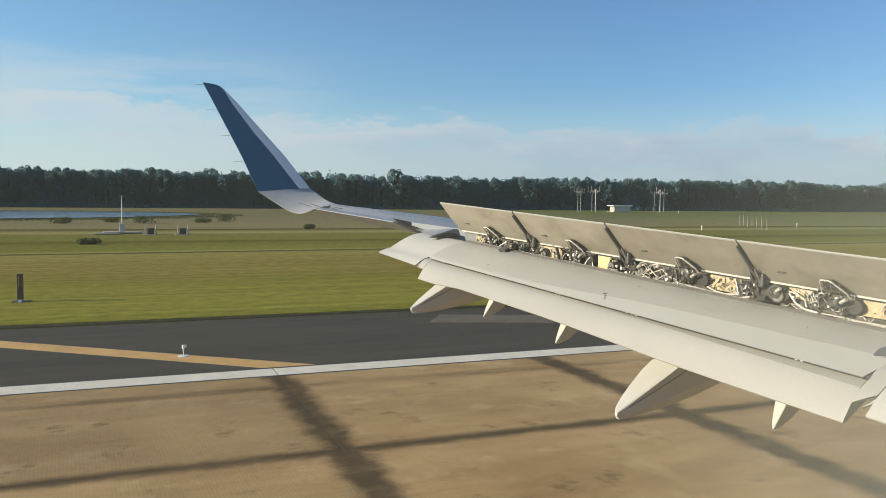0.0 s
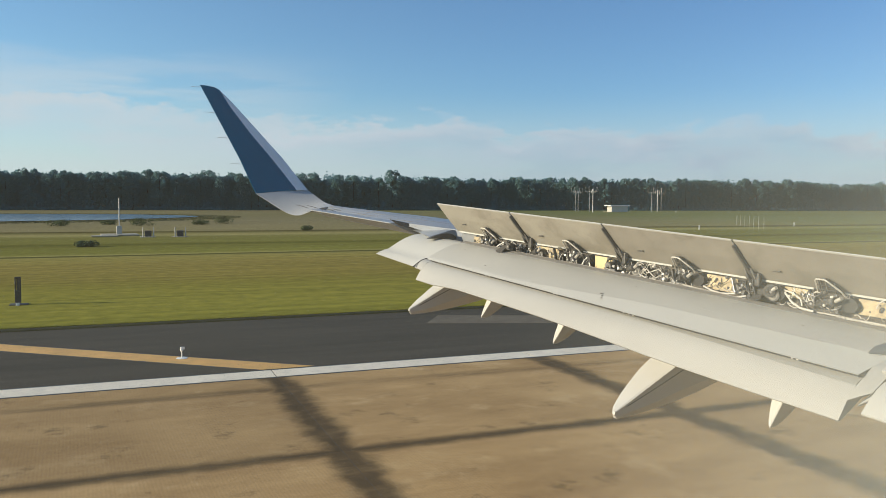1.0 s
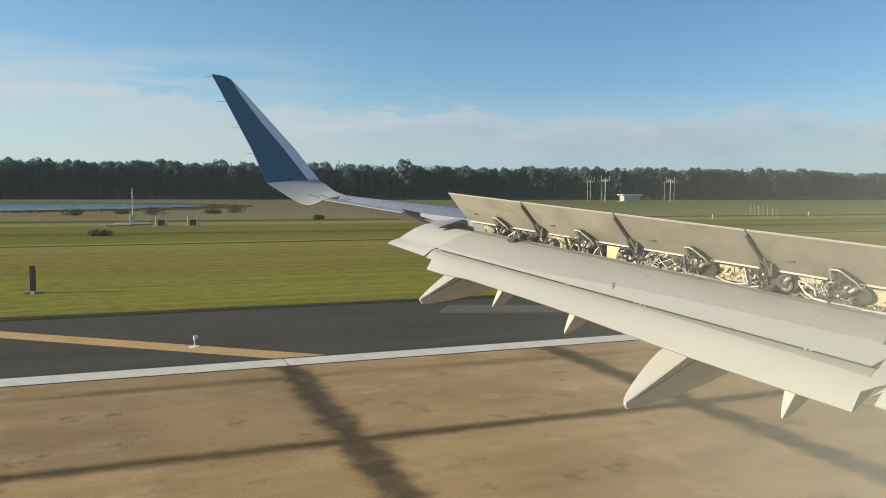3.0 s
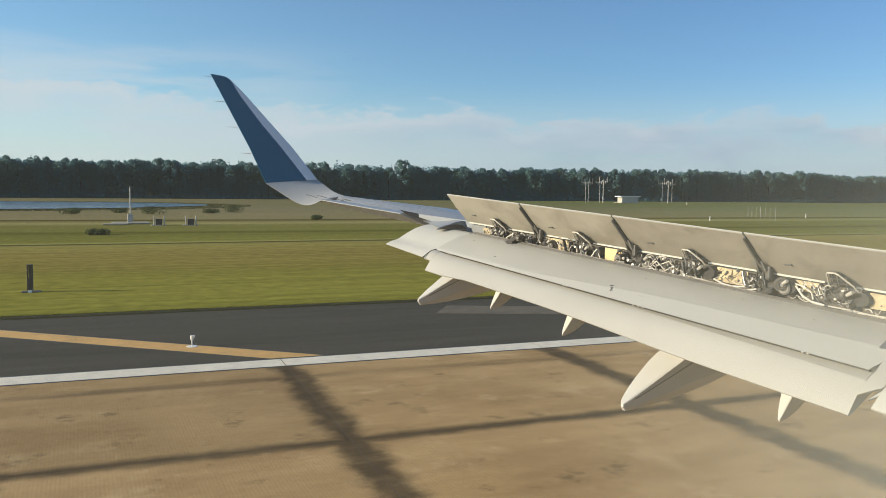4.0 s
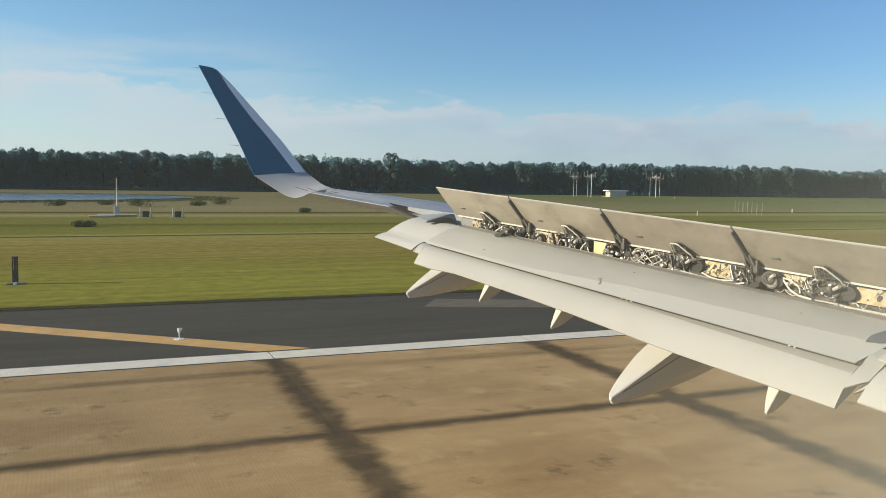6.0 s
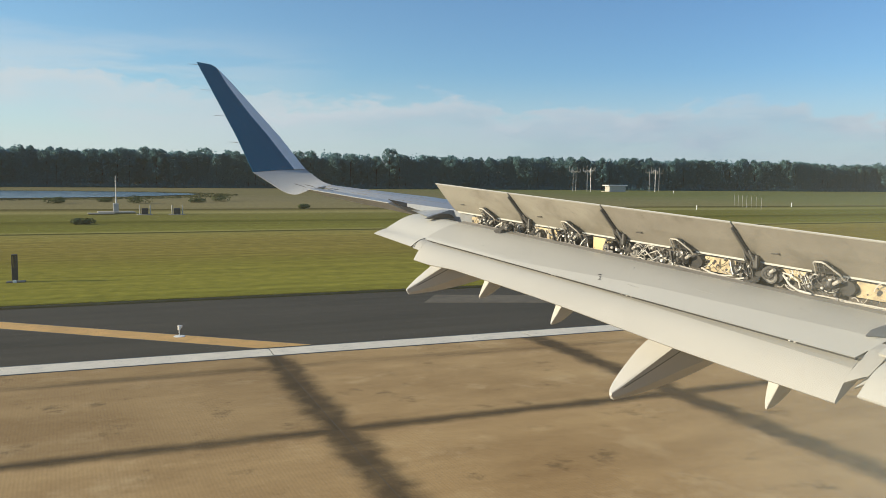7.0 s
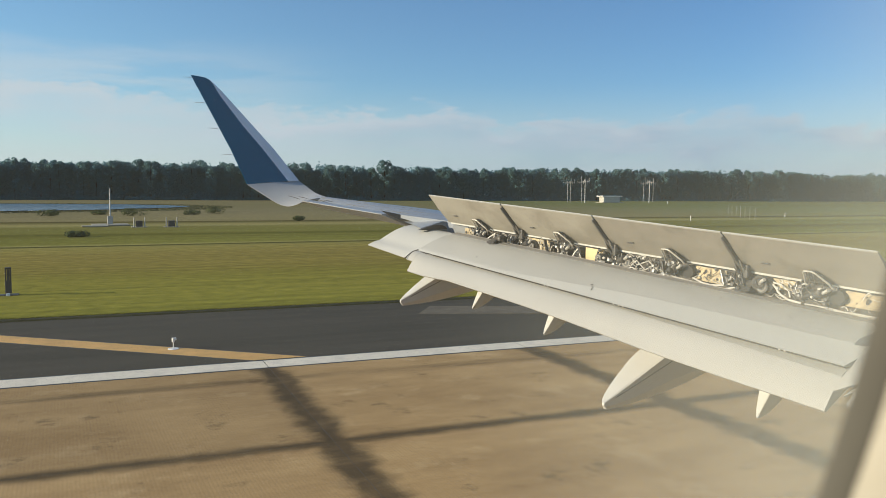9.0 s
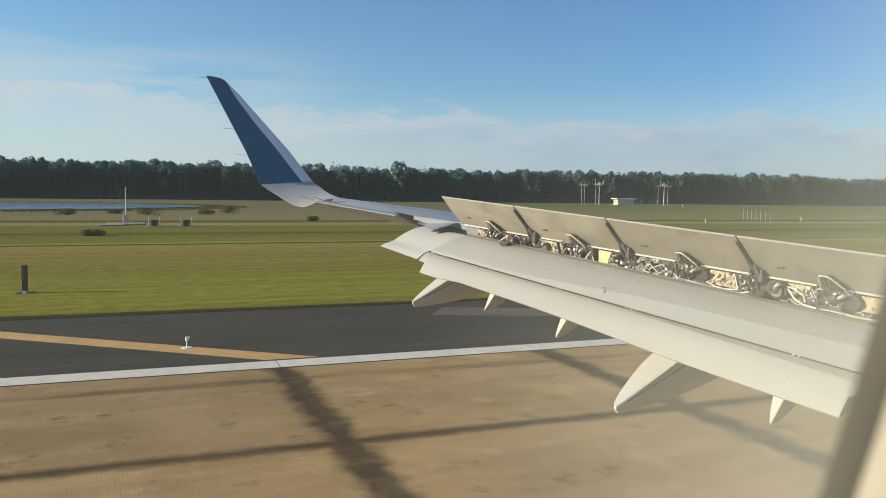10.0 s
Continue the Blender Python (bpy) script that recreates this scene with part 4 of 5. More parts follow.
    for y, fr in ((10.25, 0.42), (9.5, 0.75), (7.35, 0.35), (6.2, 0.30), (5.4, 0.4)):
        p = profile(lip(y) + Vector((0, 0, -0.012)), slot(y), 0.045, 41, 0.8)[int(fr * 40)]
        bm = bmesh.new()
        tube(bm, [p + Vector((0, 0, -0.004)), p + Vector((-0.0015, 0, 0.0025))], 0.013, 10)
        sub("access_plug", bm, M_INK, flap)
    # painted stencil, aslant on the skin so that it reads upright from the cabin, with a short bar over it
    across, tall, nn = Vector((0.033, -0.0474, 0.0043)), Vector((0.066, 0.0916, 0.0418)), Vector((-0.355, -0.164, 0.920))
    p0 = Vector((5.447, 7.415, 3.494)) + nn * 0.007
    cu = bpy.data.curves.new("stencil", "FONT")
    cu.body, cu.size, cu.extrude = "2", 1.0, 0.0005
    cu.materials.append(M_INK)
    ob = new("stencil", cu)
    ob.matrix_world = Matrix.Translation(p0) @ Matrix((across, tall, nn)).transposed().to_4x4()
    ob.parent = flap
    ob.matrix_parent_inverse = Matrix.Identity(4)
    bm = bmesh.new()
    quad = [p0 + across * u + tall * v for u, v in ((0.1, 1.05), (0.7, 1.02), (0.7, 1.12), (0.1, 1.15))]
    loft([quad, [p - nn * 0.004 for p in quad]], bm=bm)
    sub("stencil_bar", bm, M_INK, flap)


def build_fairing(tip, width, reach, rise, keel, name, label):
    """A canoe drawn to a point aft: a top that slopes up to the flap, upright flanks, a gently rising keel."""
    tip = Vector(tip)
    rings = []
    def section(t):
        dx = reach * t
        up = rise * min(dx, reach * 0.62) + 0.15 * max(0.0, dx - reach * 0.62)
        low = keel * dx * dx - (0.085 if reach > 0.6 else 0.02) * min(1.0, 0.4 + t / 0.03)
        return dx, up, low, width * min(1.0, 0.10 + 1.5 * t ** 0.7)
    for t in (0.0, 0.03, 0.07, 0.12, 0.18, 0.25, 0.33, 0.42, 0.52, 0.62, 0.8, 1.0):
        dx, up, low, w = section(t)
        p = tip + Vector((dx, 0, 0))
        rings.append([p + Vector((0, w, up - 0.01)), p + Vector((0, w * 0.85, up)), p + Vector((0, w * 0.08, up)), p + Vector((0, 0, up - 0.012)),
                      p + Vector((0, 0.004, low + 0.3 * (up - low))), p + Vector((0, w * 0.2, low)), p + Vector((0, w * 0.8, low)), p + Vector((0, w * 0.98, low + 0.3 * (up - low)))])
    fairing = on_wing(name, loft(rings), M_FAIRING, label, True, 0.30)
    if reach > 0.6:
        # seam between the flank's upper and lower shells
        bm = bmesh.new()
        pts = []
        for t in (0.10, 0.25, 0.42, 0.62):
            dx, up, low, w = section(t)
            pts.append(tip + Vector((dx, 0.0, low + 0.76 * (up - low))))
        tube(bm, pts, 0.004, 5)
        sub("seam", bm, M_DARK, fairing)


def build_fairings():
    long_label, small_label = "long cream flap track fairing, pointed aft", "small pointed cream hinge fairing"
    build_fairing((4.50, 10.75, 3.01), 0.44, 1.55, 0.55, 0.10, "track_fairing", long_label)
    build_fairing((5.29, 6.90, 2.33), 0.45, 1.55, 0.53, 0.11, "track_fairing", long_label)
    for tip in ((5.14, 9.70, 3.00), (5.41, 8.30, 2.85), (6.06, 5.50, 2.45), (6.3, 3.0, 2.3)):
        build_fairing(tip, 0.16, 0.42, 1.45, 1.2, "hinge_fairing", small_label)


PANELS = [(11.0, 9.52), (9.50, 7.99), (7.97, 6.32), (6.30, 4.80)]
CHORD = Vector((-0.355, 0, 0.405))
PRIMER_PANELS = ((10.62, 10.44, -0.20, -0.05, M_WEB, "dirty chromate-yellow panel"), (9.37, 8.93, -0.20, -0.035, M_PRIMER, "mottled chromate-yellow panel"), (8.40, 8.12, -0.19, -0.04, M_CLEAN, "clean chromate-yellow panel"),
                 (6.86, 6.50, -0.20, -0.04, M_PRIMER, "mottled chromate-yellow panel"), (5.98, 5.72, -0.14, -0.035, M_PRIMER, "mottled chromate-yellow panel"), (5.27, 4.80, -0.19, -0.04, M_PRIMER, "mottled chromate-yellow panel"))
rng = random.Random(7)


def build_spoilers():
    for k, (y0, y1) in enumerate(PANELS):
        rings = []
        nrm = Vector((CHORD.z, 0, -CHORD.x)).normalized()          # forward and up: the spoiler's outer face
        for i in range(5):
            y = y0 + (y1 - y0) * i / 4
            h = hinge(y)
            c = CHORD * (1.0 + 0.004 * (11 - y))
            top = h + c
            rings.append([h - nrm * 0.012, h + c * 0.5 - nrm * 0.016, top - nrm * 0.003, top + nrm * 0.006, h + c * 0.5 + nrm * 0.035, h + nrm * 0.05])
        sp = on_wing("spoiler", loft(rings), M_SPOILER if k < 2 else M_SPOILER_IN, "raised spoiler with dusty tan-grey underside" if k < 2 else "raised spoiler with soot-stained grey underside")
        # bright strip along the hinge
        for a, b in ((0.04, 0.40), (0.60, 0.97)):
            bm = bmesh.new()
            pts = [hinge(y0 + (y1 - y0) * t) + Vector((-0.015, 0, -0.012)) for t in (a, b)]
            loft([[p + Vector((-0.010, 0, -0.010)), p + Vector((-0.010, 0, 0.010)), p + Vector((0.03, 0, 0.010)), p + Vector((0.03, 0, -0.010))] for p in pts], bm=bm)
            sub("hinge_strip", bm, M_FLAP_PALE, sp, "bright metal hinge strip")
        # trailing edge band
        bm = bmesh.new()
        pts = [hinge(y) + CHORD * (1.0 + 0.004 * (11 - y)) for y in (y0, y1)]
        loft([[p - nrm * 0.006 - CHORD * 0.02, p - nrm * 0.006 + CHORD * 0.012, p + nrm * 0.008 + CHORD * 0.012, p + nrm * 0.008 - CHORD * 0.02] for p in pts], bm=bm)
        sub("edge_band", bm, M_FLAP, sp, "pale trailing edge band")
        # small drain blister
        bm = bmesh.new()
        p = hinge(mix3((0, y0, 0), (0, y1, 0), 0.2).y) + CHORD * 0.33 - nrm * 0.018
        box(bm, p + Vector((-0.008, -0.05, -0.008)), p + Vector((0.008, 0.05, 0.008)), bevel=0.004)
        sub("drain_blister", bm, M_DARK_GREY, sp)
        # loop bracket at mid span with its actuator
        ym = y0 + (y1 - y0) * 0.47
        h = hinge(ym)
        bm = bmesh.new()
        off = -nrm * 0.06
        corner = [(0.06, -0.02), (0.01, 0.24), (0.0, 0.33), (-0.025, 0.37), (-0.11, 0.37), (-0.14, 0.34), (-0.24, 0.08), (-0.25, -0.02)]
        ring_pts = [h + Vector((0, a, 0)) + CHORD * c + off for a, c in corner]
        tube(bm, ring_pts, 0.009, 6)
        sub("loop_bracket", bm, M_PIPE, sp, "pale looped hinge bracket")
        for a, c0, c1 in ((0.01, 0.0, 0.35), (-0.05, 0.0, 0.35), (-0.14, 0.0, 0.26)):
            bm = bmesh.new()
            tube(bm, [h + Vector((0, a, 0)) + CHORD * c0 + off * 0.8, h + Vector((0, a - 0.05, 0)) + CHORD * c1 + off * 0.6], 0.0045, 5)
            sub("loop_bar", bm, M_STEEL, sp)
        for c in (0.10, 0.22):
            bm = bmesh.new()
            tube(bm, [h + Vector((0, 0.055 - 0.2 * c, 0)) + CHORD * c + off, h + Vector((0, -0.25 + 0.35 * c, 0)) + CHORD * (c - 0.01) + off], 0.0045, 5)
            sub("loop_bar", bm, M_DARK_GREY, sp)
        bm = bmesh.new()
        plate = [(0.05, 0.0), (0.0, 0.32), (-0.115, 0.345), (-0.225, 0.03)]
        loft([[h + Vector((0, a, 0)) + CHORD * c - nrm * d for a, c in plate] for d in (0.018, 0.030)], bm=bm)
        sub("bracket_plate", bm, M_DARK_GREY, sp)
        # dark strut over the gap beside the next panel
        if k:
            bm = bmesh.new()
            h = hinge(y0 + 0.02)
            a, b = h + CHORD * 0.12 - nrm * 0.022 + Vector((0, -0.02, 0)), h + CHORD * 0.93 - nrm * 0.016 + Vector((0, -0.012, 0))
            d = b - a
            rings = []
            for t, w in ((0.0, 0.022), (0.2, 0.023), (0.6, 0.021), (0.97, 0.017), (1.0, 0.009)):
                p = a + d * t
                rings.append([p + Vector((0, w, 0)) - nrm * 0.005, p + Vector((0, w * 0.6, 0)) - nrm * 0.028, p + Vector((0, -w * 0.6, 0)) - nrm * 0.028, p + Vector((0, -w, 0)) - nrm * 0.005,
                              p + Vector((0, -w * 0.7, 0)) + nrm * 0.018, p + Vector((0, w * 0.7, 0)) + nrm * 0.018])
            loft(rings, bm=bm)
            sub("strut", bm, M_DARK_GREY, sp, "dark grey strut with rods")
            for dy in (-0.055, 0.045):
                bm = bmesh.new()
                tube(bm, [a + Vector((-0.03, dy, -0.03)), a + d * 0.24 + Vector((-0.02, dy * 0.8, 0))], 0.009, 6)
                sub("rod", bm, M_STEEL, sp)
            bm = bmesh.new()
            tube(bm, [b - d * 0.04, b + d * 0.07], 0.008, 5)
            sub("pin", bm, M_STEEL, sp)
            bm = bmesh.new()
            box(bm, a + Vector((-0.025, -0.10, -0.12)), a + Vector((0.03, -0.03, 0.03)), bevel=0.02)
    
            sub("yoke", bm, M_DARK_GREY, sp)
            # flared clevis plates at the strut's foot
            for plate in (((-0.015, 0.34), (-0.085, 0.20), (-0.13, -0.04), (-0.12, -0.22), (-0.02, -0.20)), ((0.022, 0.24), (0.065, 0.10), (0.075, -0.16), (0.02, -0.20))):
                bm = loft([[h + Vector((0, dy, 0)) + CHORD * c - nrm * dd for dy, c in plate] for dd in (0.030, 0.055)])
                sub("clevis_plate", bm, M_DARK_GREY, sp)
            # slats that stiffen the strut
            for dy in (-0.011, 0.010):
                bm = bmesh.new()
                tube(bm, [a + d * 0.10 + Vector((0, dy, 0)) - nrm * 0.030, a + d * 0.94 + Vector((0, dy * 0.7, 0)) - nrm * 0.029], 0.005, 5)
                sub("slat", bm, M_LIP, sp)
            # hinge drum beside the strut's foot
            for dy, r, mt in ((-0.24, 0.085, M_DARK_GREY), (0.17, 0.06, M_DARK_GREY)):
                c = hinge(y0 + dy) + Vector((-0.05, 0, -0.135))
                bm = bmesh.new()
                tube(bm, [c + Vector((0.08, 0, 0)), c + Vector((-0.02, 0, 0.0)), c + Vector((-0.055, -0.01, 0.0))], r, 16, 0.8)
                sub("hinge_drum", bm, mt, sp, "dark round hinge drum", True)
                for q, (rr, mt2) in enumerate(((0.62, M_LIP), (0.40, M_DARK_GREY), (0.16, M_STEEL))):
                    bm = bmesh.new()
                    tube(bm, [c + Vector((-0.05, -0.009, 0)), c + Vector((-0.060 - 0.003 * q, -0.012, 0))], r * rr, 14)
                    sub("drum_ring", bm, mt2, sp)


def build_bay():
    """The open trough under the spoilers: spar web, brackets, pipes, cables and actuators."""
    y_out, y_in = 10.64, 4.3
    ys = [y_out + (y_in - y_out) * i / 10 for i in range(11)]
    # web and floor carry the trough's shade in their dark colour
    on_wing("spar_web", loft([[hinge(y) + Vector(v) for v in ((0.05, 0, -0.005), (0.05, 0, -0.34), (0.07, 0, -0.34), (0.07, 0, -0.005))] for y in ys]), M_BAY, "dirty spar web, darkened in colour for the bay's shade")
    on_wing("bay_floor", loft([[hinge(y) + Vector((0.05, 0, -0.34)), lip(y) + Vector((0.08, 0, -0.10)), lip(y) + Vector((0.08, 0, -0.13)), hinge(y) + Vector((0.05, 0, -0.37))] for y in ys]), M_BAY, "brown bay floor, darkened in colour for shade")
    # the skin's shadow at the outboard end is painted as a grey panel
    on_wing("bay_end", loft([[hinge(y) + Vector(v) for v in ((0.045, 0, 0.002), (0.045, 0, -0.30), (0.07, 0, -0.30), (0.07, 0, 0.002))] for y in (10.98, 10.66)]), M_RUB_SHADE, "wing skin at the bay's end, its shade painted grey")
    ys2 = [10.62 + (y_in - 10.62) * i / 10 for i in range(11)]
    edge = on_wing("bay_lip", loft([[lip(y) + Vector(v) for v in ((-0.085, 0, -0.024), (-0.065, 0, -0.003), (-0.035, 0, -0.006), (-0.004, 0, 0.009), (0.03, 0, 0.008), (0.035, 0, -0.05))] for y in ys2]), M_LIP, "dull grey metal lip of the bay")
    bm = bmesh.new()
    for y0, y1 in ((10.6, 9.8), (9.55, 8.9), (8.8, 7.6), (7.4, 6.3)):
        tube(bm, [lip(y) + Vector((0.012, 0, 0.004)) for y in (y0, (y0 + y1) / 2, y1)], 0.012, 6)
    sub("lip_rail", bm, M_STEEL, edge)
    # chromate-yellow panels that show between the brackets
    for y0, y1, low, top, mat, label in PRIMER_PANELS:
        h0, h1 = hinge(y0), hinge(y1)
        d = Vector((-0.030, 0, 0))
        bm = loft([[h + d + Vector((0, 0, low)), h + d + Vector((0, 0, top)), h + d + Vector((0.012, 0, top)), h + d + Vector((0.012, 0, low))] for h in (h0, h1)])
        panel = on_wing("primer_panel", bm, mat, label)
        for t in (0.08, 0.5, 0.92):
            for z in (low + 0.015, top - 0.015):
                bm = bmesh.new()
                c = mix3(h0, h1, t) + d + Vector((-0.003, 0, z))
                tube(bm, [c, c + Vector((0.006, 0, 0))], 0.005, 6)
                sub("rivet", bm, M_STEEL, panel)
        if mat is not M_CLEAN:
            for q in range(rng.randint(4, 7)):
                c = mix3(h0, h1, rng.uniform(0.08, 0.92)) + d + Vector((-0.002, 0, rng.uniform(low + 0.03, top - 0.02)))
                bm = bmesh.new()
                tube(bm, [c, c + Vector((0.006, 0.001, 0))], rng.uniform(0.008, 0.024), 9)
                sub("lightening_hole", bm, M_DARK, panel)
    # dark ovals put on the web as the shade of hollows
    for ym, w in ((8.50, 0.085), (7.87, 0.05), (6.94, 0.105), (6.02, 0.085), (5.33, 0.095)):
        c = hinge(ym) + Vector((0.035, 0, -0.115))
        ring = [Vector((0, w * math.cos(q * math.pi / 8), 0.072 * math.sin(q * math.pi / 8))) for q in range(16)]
        on_wing("hollow_shade", loft([[c + p for p in ring], [c + p + Vector((-0.105, 0, 0)) for p in ring]]), M_DARK, "dark oval standing in for a shaded hollow in the web", True)

    # short bent hoses and links, bunched where the actuators stand
    def hose(y, dy, mats, radii, deep=0.22):
        h = hinge(y)
        a = h + Vector((rng.uniform(-0.14, -0.03), 0, rng.uniform(-deep, -0.03)))
        b = a + Vector((rng.uniform(-0.05, 0.05), rng.uniform(-dy, dy), rng.uniform(-0.12, 0.12)))
        b.z = max(min(b.z, h.z - 0.03), h.z - deep)
        b.x = min(max(b.x, h.x - 0.15), h.x - 0.02)
        c = mix3(a, b, 0.5) + Vector((rng.uniform(-0.04, 0.02), 0, rng.uniform(-0.07, 0.07)))
        bm = bmesh.new()
        tube(bm, [mix3(mix3(a, c, t), mix3(c, b, t), t) for t in (0, 0.2, 0.4, 0.6, 0.8, 1.0)], rng.choice(radii), 6)
        on_wing("hose", bm, rng.choice(mats), "", True)
    pale, bright, mixed, dull = (M_WIRE, M_WIRE, M_PIPE), (M_WIRE, M_WIRE, M_STEEL, M_DARK_GREY), (M_WIRE, M_STEEL, M_STEEL, M_DARK_GREY), (M_DARK_GREY, M_STEEL, M_BAY)
    for y0, y1, count, mats, dy in ((10.50, 10.10, 30, bright, 0.10), (10.10, 9.90, 10, dull, 0.10), (9.92, 9.56, 36, bright, 0.10), (9.38, 8.96, 18, (M_DARK_GREY, M_WIRE, M_BAY), 0.14), (9.04, 8.62, 36, bright, 0.10),
                                    (8.62, 8.42, 5, dull, 0.10), (7.86, 7.38, 30, pale, 0.18), (7.42, 7.04, 34, bright, 0.10), (6.86, 6.48, 14, (M_WIRE, M_DARK_GREY, M_STEEL), 0.16), (6.50, 6.28, 10, dull, 0.10),
                                    (6.00, 5.72, 12, pale, 0.16), (5.74, 5.40, 26, mixed, 0.12), (5.26, 4.50, 14, pale, 0.2)):
        for k in range(count):
            hose(rng.uniform(y1, y0), dy, mats, (0.003, 0.004, 0.0055))
    # pipes that lie in long bends over the rest: a wave beside the third bracket, a slanting pair past the drum
    for pts, r in (([(7.84, 0.09, 0.20), (7.76, 0.11, 0.10), (7.66, 0.10, 0.17), (7.56, 0.12, 0.08), (7.46, 0.10, 0.18), (7.36, 0.10, 0.12)], 0.009),
                   ([(7.80, 0.05, 0.07), (7.68, 0.08, 0.05), (7.58, 0.09, 0.14), (7.44, 0.07, 0.07), (7.30, 0.08, 0.16)], 0.008),
                   ([(7.72, 0.13, 0.21), (7.60, 0.14, 0.17), (7.48, 0.14, 0.22), (7.35, 0.13, 0.20)], 0.008),
                   ([(5.99, 0.05, 0.06), (5.93, 0.09, 0.10), (5.84, 0.13, 0.17), (5.74, 0.15, 0.21), (5.60, 0.16, 0.22)], 0.011),
                   ([(5.97, 0.07, 0.07), (5.86, 0.09, 0.08), (5.77, 0.10, 0.13), (5.74, 0.12, 0.19)], 0.009),
                   ([(6.84, 0.10, 0.17), (6.72, 0.12, 0.20), (6.60, 0.13, 0.21), (6.46, 0.12, 0.19), (6.36, 0.10, 0.15)], 0.010),
                   ([(6.98, 0.13, 0.20), (6.80, 0.15, 0.22), (6.62, 0.15, 0.23), (6.42, 0.14, 0.22), (6.32, 0.13, 0.19)], 0.010),
                   ([(8.56, 0.10, 0.21), (8.52, 0.08, 0.12), (8.47, 0.06, 0.05)], 0.010), ([(8.47, 0.06, 0.05), (8.44, 0.08, 0.13), (8.40, 0.10, 0.21)], 0.008),
                   ([(10.12, 0.10, 0.20), (10.05, 0.09, 0.12), (9.96, 0.07, 0.06)], 0.011), ([(10.02, 0.12, 0.21), (9.96, 0.10, 0.13), (9.88, 0.08, 0.08)], 0.009)):
        bm = bmesh.new()
        tube(bm, [hinge(y) + Vector((-back, 0, -down)) for y, back, down in pts], r, 7)
        on_wing("pipe", bm, M_WIRE, "pale bent pipe", True)
    # conduits that run along the lip, in lengths with clips
    for y0, y1, dx, dz in ((9.3, 8.7, 0.06, -0.01), (7.35, 6.4, 0.05, 0.010), (7.0, 6.35, 0.085, -0.012), (5.85, 4.5, 0.05, 0.012), (5.7, 4.5, 0.085, -0.012), (5.45, 4.5, 0.03, 0.018)):
        bm = bmesh.new()
        n = max(3, int((y0 - y1) / 0.12))
        pts = [lip(y0 + (y1 - y0) * q / n) + Vector((dx + 0.012 * math.sin(q * 1.3 + y0), 0, dz + 0.010 * math.sin(q * 0.9 + y1) - (0.05 if q in (0, n) else 0))) for q in range(n + 1)]
        tube(bm, pts, 0.0085, 6)
        conduit = on_wing("conduit", bm, M_PIPE, "pale conduit along the bay", True)
        for q in range(1, n, 3):
            bm = bmesh.new()
            box(bm, pts[q] + Vector((-0.014, -0.012, -0.03)), pts[q] + Vector((0.014, 0.012, 0.012)), bevel=0.004)
            sub("clip", bm, M_STEEL, conduit)
    # upright brackets, valves and fittings, bunched round the hinges
    spots = (10.30, 9.78, 9.50, 8.80, 8.02, 7.22, 6.42, 5.56)
    for k in range(34):
        y = min(10.55, rng.gauss(spots[k % 8], 0.10))
        h = hinge(y) + Vector((rng.uniform(-0.10, -0.01), 0, 0))
        t, w = rng.uniform(0.004, 0.010), rng.uniform(0.012, 0.035)
        bm = bmesh.new()
        box(bm, (-w, -t, -0.20), (w, t, rng.uniform(-0.06, -0.015)), Matrix.Translation(h) @ Euler((rng.uniform(-0.5, 0.5), rng.uniform(-0.2, 0.2), 0)).to_matrix().to_4x4(), 0.004)
        on_wing("bracket", bm, rng.choice((M_DARK_GREY, M_BAY, M_STEEL)))
    for k in range(150):
        y = min(10.5, rng.gauss(spots[k % 8], 0.13))
        h = hinge(y) + Vector((rng.uniform(-0.15, -0.01), 0, rng.uniform(-0.21, -0.04)))
        size = Vector((rng.uniform(0.006, 0.015), rng.uniform(0.007, 0.022), rng.uniform(0.007, 0.018)))
        bm = bmesh.new()
        if k % 3:
            box(bm, -size, size, Matrix.Translation(h) @ Euler((rng.uniform(-0.6, 0.6), rng.uniform(-0.6, 0.6), 0)).to_matrix().to_4x4(), 0.004)
        else:
            tube(bm, [h + Vector((0.03, 0, 0)), h + Vector((-0.02, rng.uniform(-0.03, 0.03), rng.uniform(-0.01, 0.02)))], rng.uniform(0.010, 0.022), 9)
        on_wing("fitting", bm, rng.choice((M_STEEL, M_DARK_GREY, M_WIRE, M_STEEL)))
    # dark knob on the clean panel
    c = hinge(8.16) + Vector((-0.05, 0, -0.12))
    bm = bmesh.new()
    tube(bm, [c + Vector((0.03, 0, 0)), c, c + Vector((-0.035, -0.012, 0.002))], 0.034, 12)
    knob = on_wing("knob", bm, M_DARK, "dark round knob", True)
    bm = bmesh.new()
    tube(bm, [c + Vector((-0.03, -0.010, 0.002)), c + Vector((-0.042, -0.014, 0.003))], 0.014, 10)
    sub("knob_cap", bm, M_STEEL, knob)
    # flap track arms that cross the lip, the inner one with a round drum
    for c, r in ((Vector((5.508, 9.72, 3.945)), 0.045), (Vector((6.650, 6.2, 3.640)), 0.080)):
        bm = loft([[c + Vector((dx, dy, dz)) for dx, dy, dz in ((0.10, 0.09, 0.06), (0.10, -0.02, 0.05), (-0.06, -0.04, -0.03), (-0.12, 0.02, -0.075), (-0.10, 0.16, -0.06))],
                   [c + Vector((dx, dy, dz - 0.03)) for dx, dy, dz in ((0.10, 0.09, 0.06), (0.10, -0.02, 0.05), (-0.06, -0.04, -0.03), (-0.12, 0.02, -0.075), (-0.10, 0.16, -0.06))]])
        arm = on_wing("track_arm", bm, M_DARK_GREY, "dark flap track arm")
